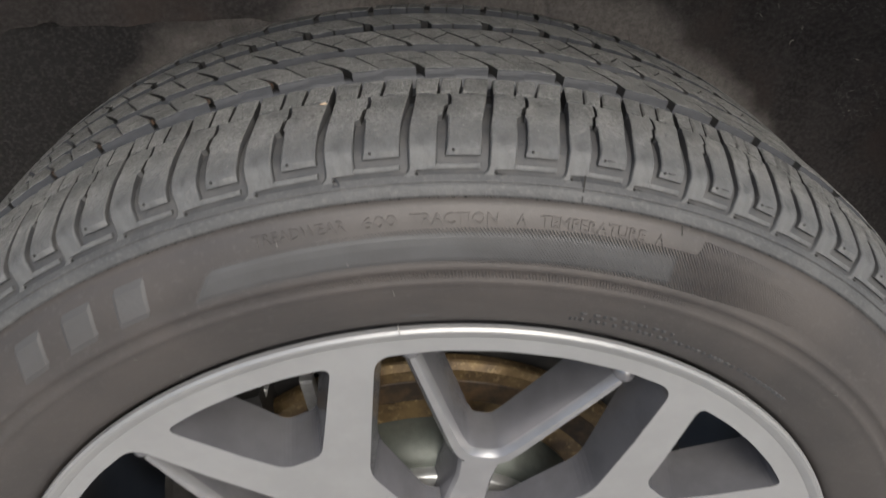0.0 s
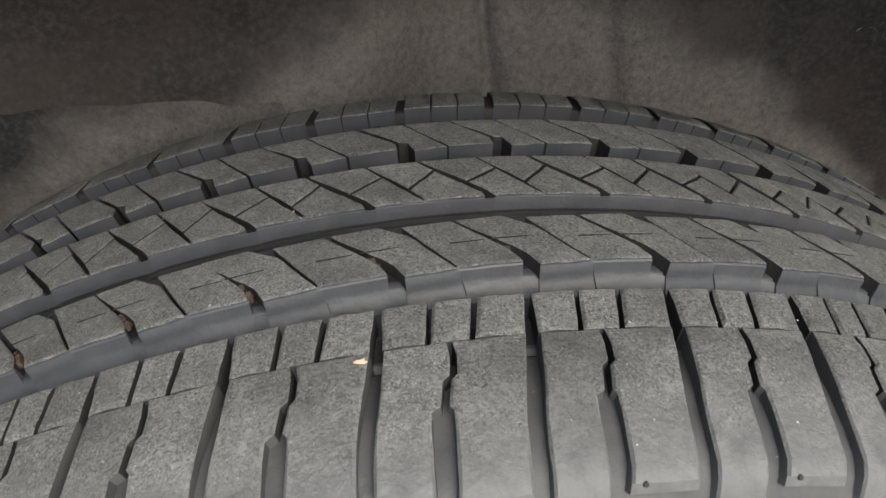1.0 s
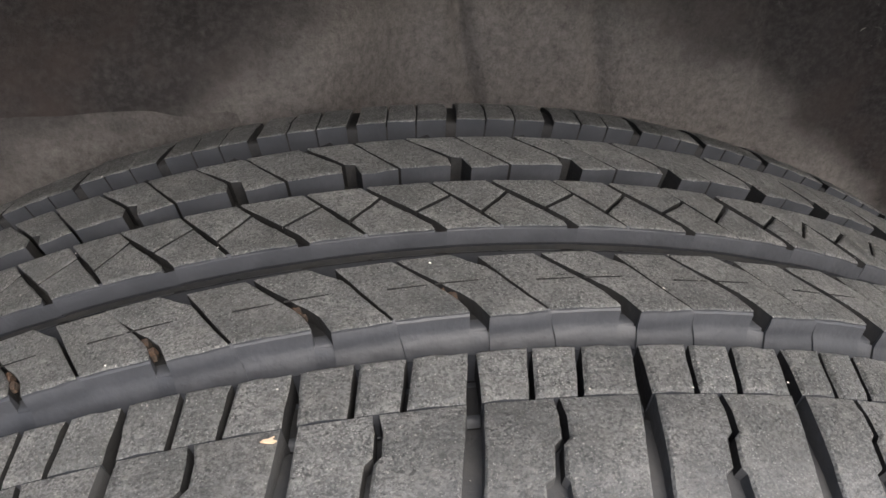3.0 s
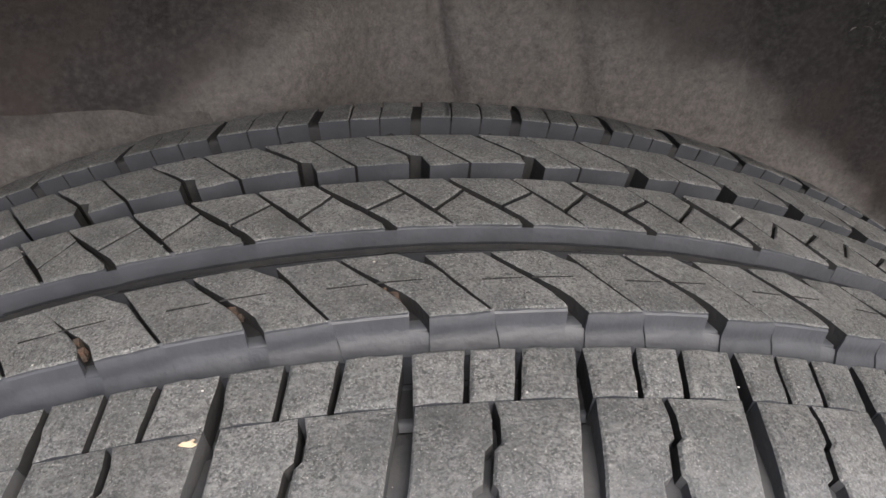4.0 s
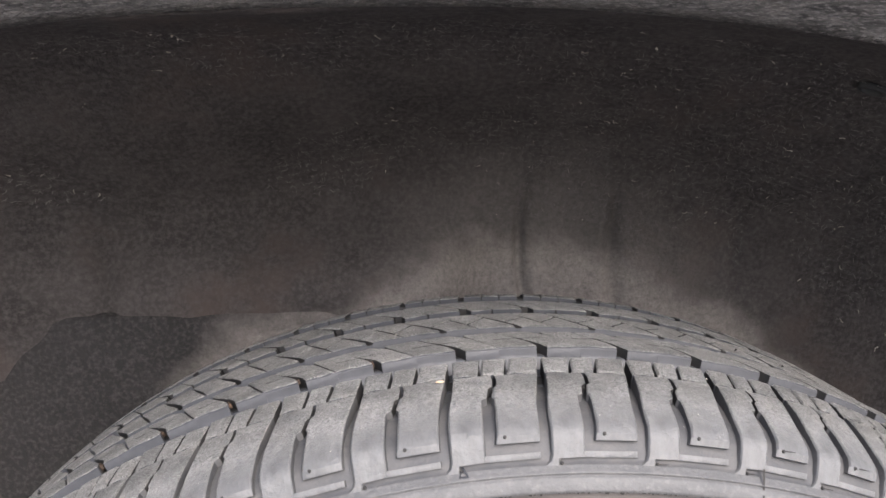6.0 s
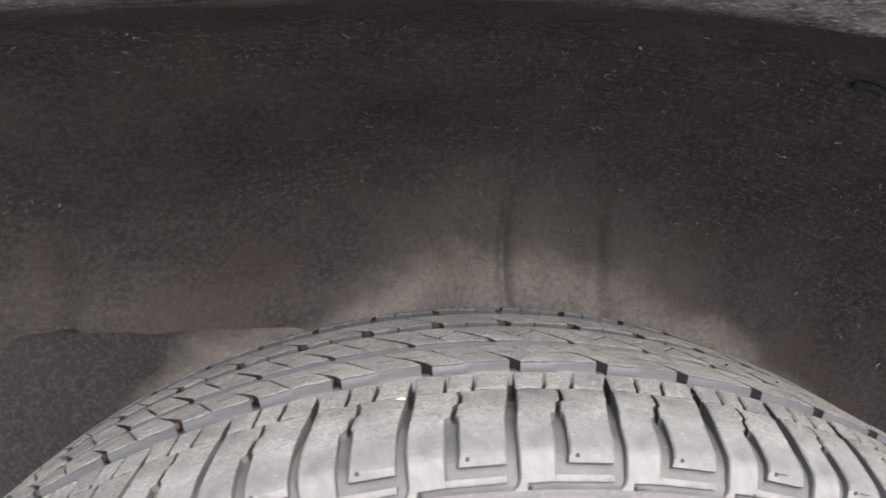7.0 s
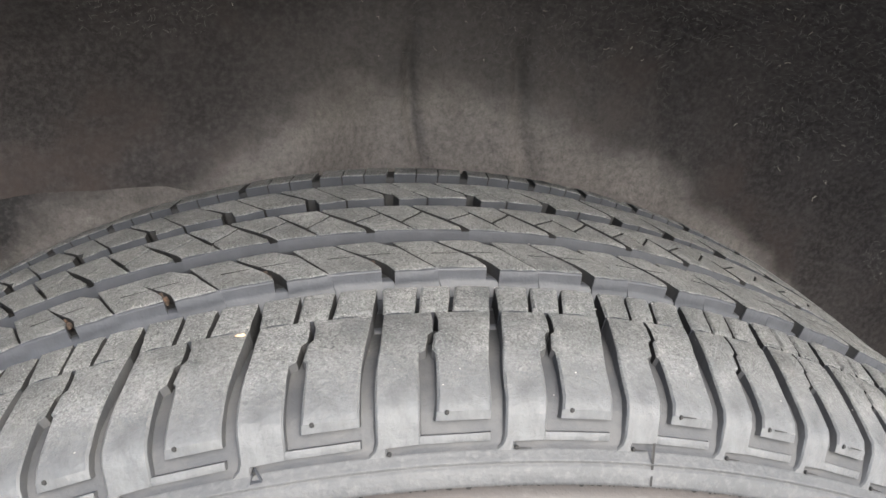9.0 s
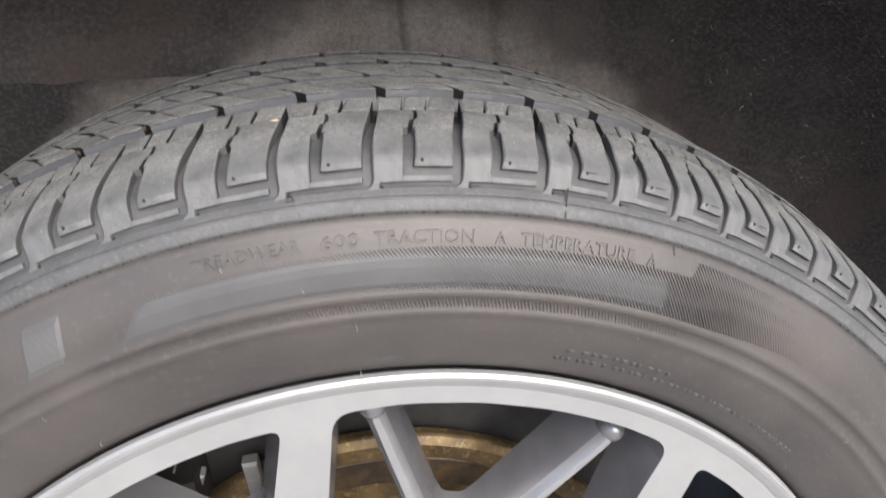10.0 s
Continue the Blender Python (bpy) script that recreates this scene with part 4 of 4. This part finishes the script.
verts += [(x, y + 0.002, z) for x, y, z in verts]
for i in range(N):
    for j in range(3):
        f = (i * 4 + j, (i + 1) * 4 + j, (i + 1) * 4 + j + 1, i * 4 + j + 1)
        faces += [f, tuple(q + k for q in f)]
skin.add(verts, faces)
part("panel", skin.mesh("panel", [M_BODY], True), fender, "grey painted outer panel")

# lower part of the liner with a ledge on top
def strip(name, rows, mat, label, x0=-0.62, x1=-0.038):
    p = Pile()
    pv, pf = [], []
    nx, nz = 90, len(rows)
    for i in range(nx + 1):
        x = x0 + (x1 - x0) * i / nx
        for y, z in rows:
            w = noise.noise(Vector((x * 14, z * 14, 3))) * 0.003
            pv.append((x, y + w + 0.007 * ease((x + 0.075) / 0.035) - YC, z + 0.003 * math.sin(x * 9)))
    for i in range(nx):
        pf += [(i * nz + j, (i + 1) * nz + j, (i + 1) * nz + j + 1, i * nz + j + 1) for j in range(nz - 1)]
    p.add(pv, pf)
    part(name, p.mesh(name, [mat], True), liner, label)


strip("lower_panel", [(0.552, 0.3337), (0.5485, 0.3331), (0.5462, 0.3316), (0.5450, 0.328), (0.5443, 0.310), (0.543, 0.28), (0.541, 0.24), (0.536, 0.15), (0.534, 0.0)], M_DUSTY, "dusty brown lower panel with a ledge")

# push clip that holds the felt
clip_rings = ((0.0098, -0.0010), (0.0092, 0.0012), (0.0078, 0.0018), (0.0062, 0.0016), (0.0056, 0.0006), (0.0010, 0.0005))
verts, faces = [], []
for rad, high in clip_rings:
    verts += [(rad * 0.95 * math.cos(2 * math.pi * k / 24), rad * 0.45 * math.sin(2 * math.pi * k / 24), high) for k in range(24)]
for j in range(len(clip_rings) - 1):
    faces += [(j * 24 + k, j * 24 + (k + 1) % 24, (j + 1) * 24 + (k + 1) % 24, (j + 1) * 24 + k) for k in range(24)]
faces.append(tuple(range(120, 144)))
push_clip = tagged(new("push_clip", mesh_of("push_clip", verts, faces, [M_CLIP], smooth=True)), "black plastic push clip sunk into the felt liner", "clip")
inward = Vector((-0.36, -0.46, -0.81)).normalized()
along = Vector((0.84, -0.25, -0.48))
along = (along - inward * along.dot(inward)).normalized()
across = inward.cross(along)
push_clip.matrix_world = Matrix.Translation(Vector((0.2125, 0.480 - YC, 0.4712 + ZC)) + inward * 0.0006) @ Matrix((along, across, inward)).transposed().to_4x4()

# loose fibres of the felt and bits of straw caught in it
fur = random.Random(7)
line = refine(LINER[5:], 0.004)


def sliver(p, length, width, lift, bend):
    i = fur.randrange(2, len(line) - 2)
    while line[i][1] < 0.385:
        i = fur.randrange(2, len(line) - 2)
    a = fur.uniform(-62, 62)
    (y0, r0), (y1, r1) = line[i - 1], line[i + 1]
    ty, tr = y1 - y0, r1 - r0
    n = math.hypot(ty, tr)
    ty, tr = ty / n, tr / n
    ny, nr = tr, -ty
    turn = fur.uniform(0, math.pi)
    y, r = line[i]
    q = []
    for k in range(3):
        f = (k - 1) * length / 2
        side = bend * (1 if k == 1 else 0)
        u, w = f * math.cos(turn) - side * math.sin(turn), f * math.sin(turn) + side * math.cos(turn)
        for s in (-1, 1):
            uu, ww = u - s * width * math.sin(turn), w + s * width * math.cos(turn)
            h = lift * (1 if k == 1 else fur.uniform(0.6, 1.6))
            q.append(arch_point(a + math.degrees(uu / r), y + ty * ww + ny * h, r + tr * ww + nr * h))
    p.add(q, [(0, 1, 3, 2), (2, 3, 5, 4)])


fibres = Pile()
for i in range(19000):
    sliver(fibres, fur.uniform(0.0015, 0.005), fur.uniform(0.00008, 0.00017), fur.uniform(0.0002, 0.0007), fur.uniform(-0.001, 0.001))
part("fibre_fuzz", fibres.mesh("fibre_fuzz", [M_FIBRE]), liner, "short grey felt fibres", "stuff")
bits = Pile()
for i in range(240):
    sliver(bits, fur.uniform(0.0012, 0.0045), fur.uniform(0.0001, 0.00032), fur.uniform(0.001, 0.002), fur.uniform(-0.001, 0.001))
part("straw", bits.mesh("straw", [M_STRAW]), liner, "pale bits of straw caught in the felt", "stuff")

# unseen ground, added pale as a reflector for the arch and liner
ground = tagged(new("ground", mesh_of("ground", [(-400, -400, 0), (400, -400, 0), (400, 400, 0), (-400, 400, 0)], [(0, 1, 2, 3)], [M_GROUND])), "unseen ground under the car, pale to bounce light into the arch", "ground", kind="structure")


# ---- crumbs on the tyre ----
rng = random.Random(4)
leaf = Pile()
pts = [(-0.27, -0.0002), (-0.06, -0.0007), (0.12, -0.0009), (0.24, -0.0005), (0.10, 0.0), (0.17, 0.0006), (-0.02, 0.0002), (-0.14, 0.0003)]
th0, y0 = -6.15, 0.3385
leaf.add([ring_point(th0 + a, y0 + b, crown(y0 + b) + 0.0006) for a, b in pts] + [ring_point(th0 + a, y0 + b, crown(y0 + b) + 0.0002) for a, b in pts],
         [tuple(range(8)), tuple(range(8, 16))] + [(i, (i + 1) % 8, 8 + (i + 1) % 8, 8 + i) for i in range(8)])
crumb = tagged(new("leaf_scrap", leaf.mesh("leaf_scrap", [M_LEAF])), "small pale brown dry leaf scrap lying on the tread", "leaf")
crumb.location = (0, 0, ZC)
grit = Pile()
for i in range(130):
    th, y = rng.uniform(-32, 34), rng.choice((rng.uniform(0.305, 0.341), rng.uniform(0.342, 0.353), rng.uniform(0.365, 0.387), rng.uniform(0.402, 0.424)))
    s = rng.choice((0.00012, 0.00015, 0.0002, 0.00028))
    r = crown(y)
    q = [ring_point(th + a * s / 0.0063, y + b * s, r + c * s) for a, b, c in ((-1, -0.6, 0), (1, -0.8, 0), (0.7, 0.9, 0), (-0.8, 0.7, 0), (0.1, 0, 0.8))]
    grit.add(q, [(0, 1, 4), (1, 2, 4), (2, 3, 4), (3, 0, 4)])
part("grit", grit.mesh("grit", [M_CRUMB]), tyre, "pale specks of grit on the tread", "stuff")
for n, c in enumerate(spread(STARTS["C"])):
    if -31 < c < 5:
        soil = Pile()
        amount = 1.0 if c < -6 else 0.55
        for k in range(14):
            f = rng.uniform(0, 0.9) * amount
            d, y = c - 1.36 + f * 0.75 + rng.uniform(-0.12, 0.12), 0.3752 - f * 0.0075
            s = rng.uniform(0.0005, 0.0011)
            r = crown(y) - 0.0017 - rng.uniform(0, 0.0015)
            q = [ring_point(d + a * s / 0.0063, y + b * s, r + e * s) for a, b, e in ((-1, -1, -1), (1, -1, -0.8), (1, 1, -1), (-1, 1, -0.7), (-0.7, -0.6, 0.9), (0.8, -0.7, 0.7), (0.6, 0.8, 1), (-0.8, 0.6, 0.8))]
            soil.add(q, [(0, 1, 5, 4), (1, 2, 6, 5), (2, 3, 7, 6), (3, 0, 4, 7), (4, 5, 6, 7)])
        part("caked_soil", soil.mesh("caked_soil", [M_RUST]), tyre, "rust-brown soil caked in a tread slot", "stuff")

# ---- rubber between the cuts of the ribs ----
def under(name, y0, y1, drop, label, rim_slot=0):
    ys = [y0, y0 + 0.0004] + [y0 + (y1 - y0) * k / 6 for k in range(1, 6)] + [y1 - 0.0004, y1]
    prof = [(y0 - 0.0006, crown(y0) - 0.008)] + [(y, crown(y) - drop - (0.0006 if k in (0, len(ys) - 1) else 0)) for k, y in enumerate(ys)] + [(y1 + 0.0006, crown(y1) - 0.008)]
    band = lathe(prof, steps=300)
    each = len(prof) - 1
    # tops take the near-black slot shade; rim_slot 1 gives it to the rims too
    band.s = [1 if 2 < i % each < each - 3 else rim_slot for i in range(len(band.f))]
    part(name, band.mesh(name, [M_SIDE, M_SLOT_SHADE], True), tyre, label)


under("centre_rib", 0.4016, 0.4251, 0.0036, "rubber base of the middle rib, near-black as slot shade", 1)
under("inner_rib", 0.4690, 0.4920, 0.0020, "rubber base of the inner shoulder, near-black as slot shade", 1)
under("rib_ledge", 0.3642, 0.3850, 0.0048, "low rubber ledge along the second rib")
under("small_block_base", 0.3420, 0.3522, 0.0068, "rubber base of the small blocks")

# ---- tread blocks, last ----
rest = Pile()
for key, shapes in KINDS.items():
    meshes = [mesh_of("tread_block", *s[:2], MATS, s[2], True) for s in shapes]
    for me in meshes:
        me.set_sharp_from_angle(angle=radians(30))
    marks = spread(STARTS[key])
    for k in range(len(marks) - 1):
        width = marks[k + 1] - marks[k]
        m = Matrix.Rotation(radians(marks[k]), 4, "Y") @ Matrix.Translation((0, 0, REF)) @ Matrix.Diagonal((width / NOMINAL, 1, 1, 1))
        for me, s in zip(meshes, shapes):
            if -41 < marks[k] < 40:
                ob = part("tread_block", me, tyre)
                ob.matrix_basis = m
            else:
                rest.add(s[0], s[1], list(s[2]), m)
rest_me = rest.mesh("tread_rest", MATS, True)
rest_me.set_sharp_from_angle(angle=radians(30))
part("tread_rest", rest_me, tyre, "further tread blocks round the tyre", "stuff")
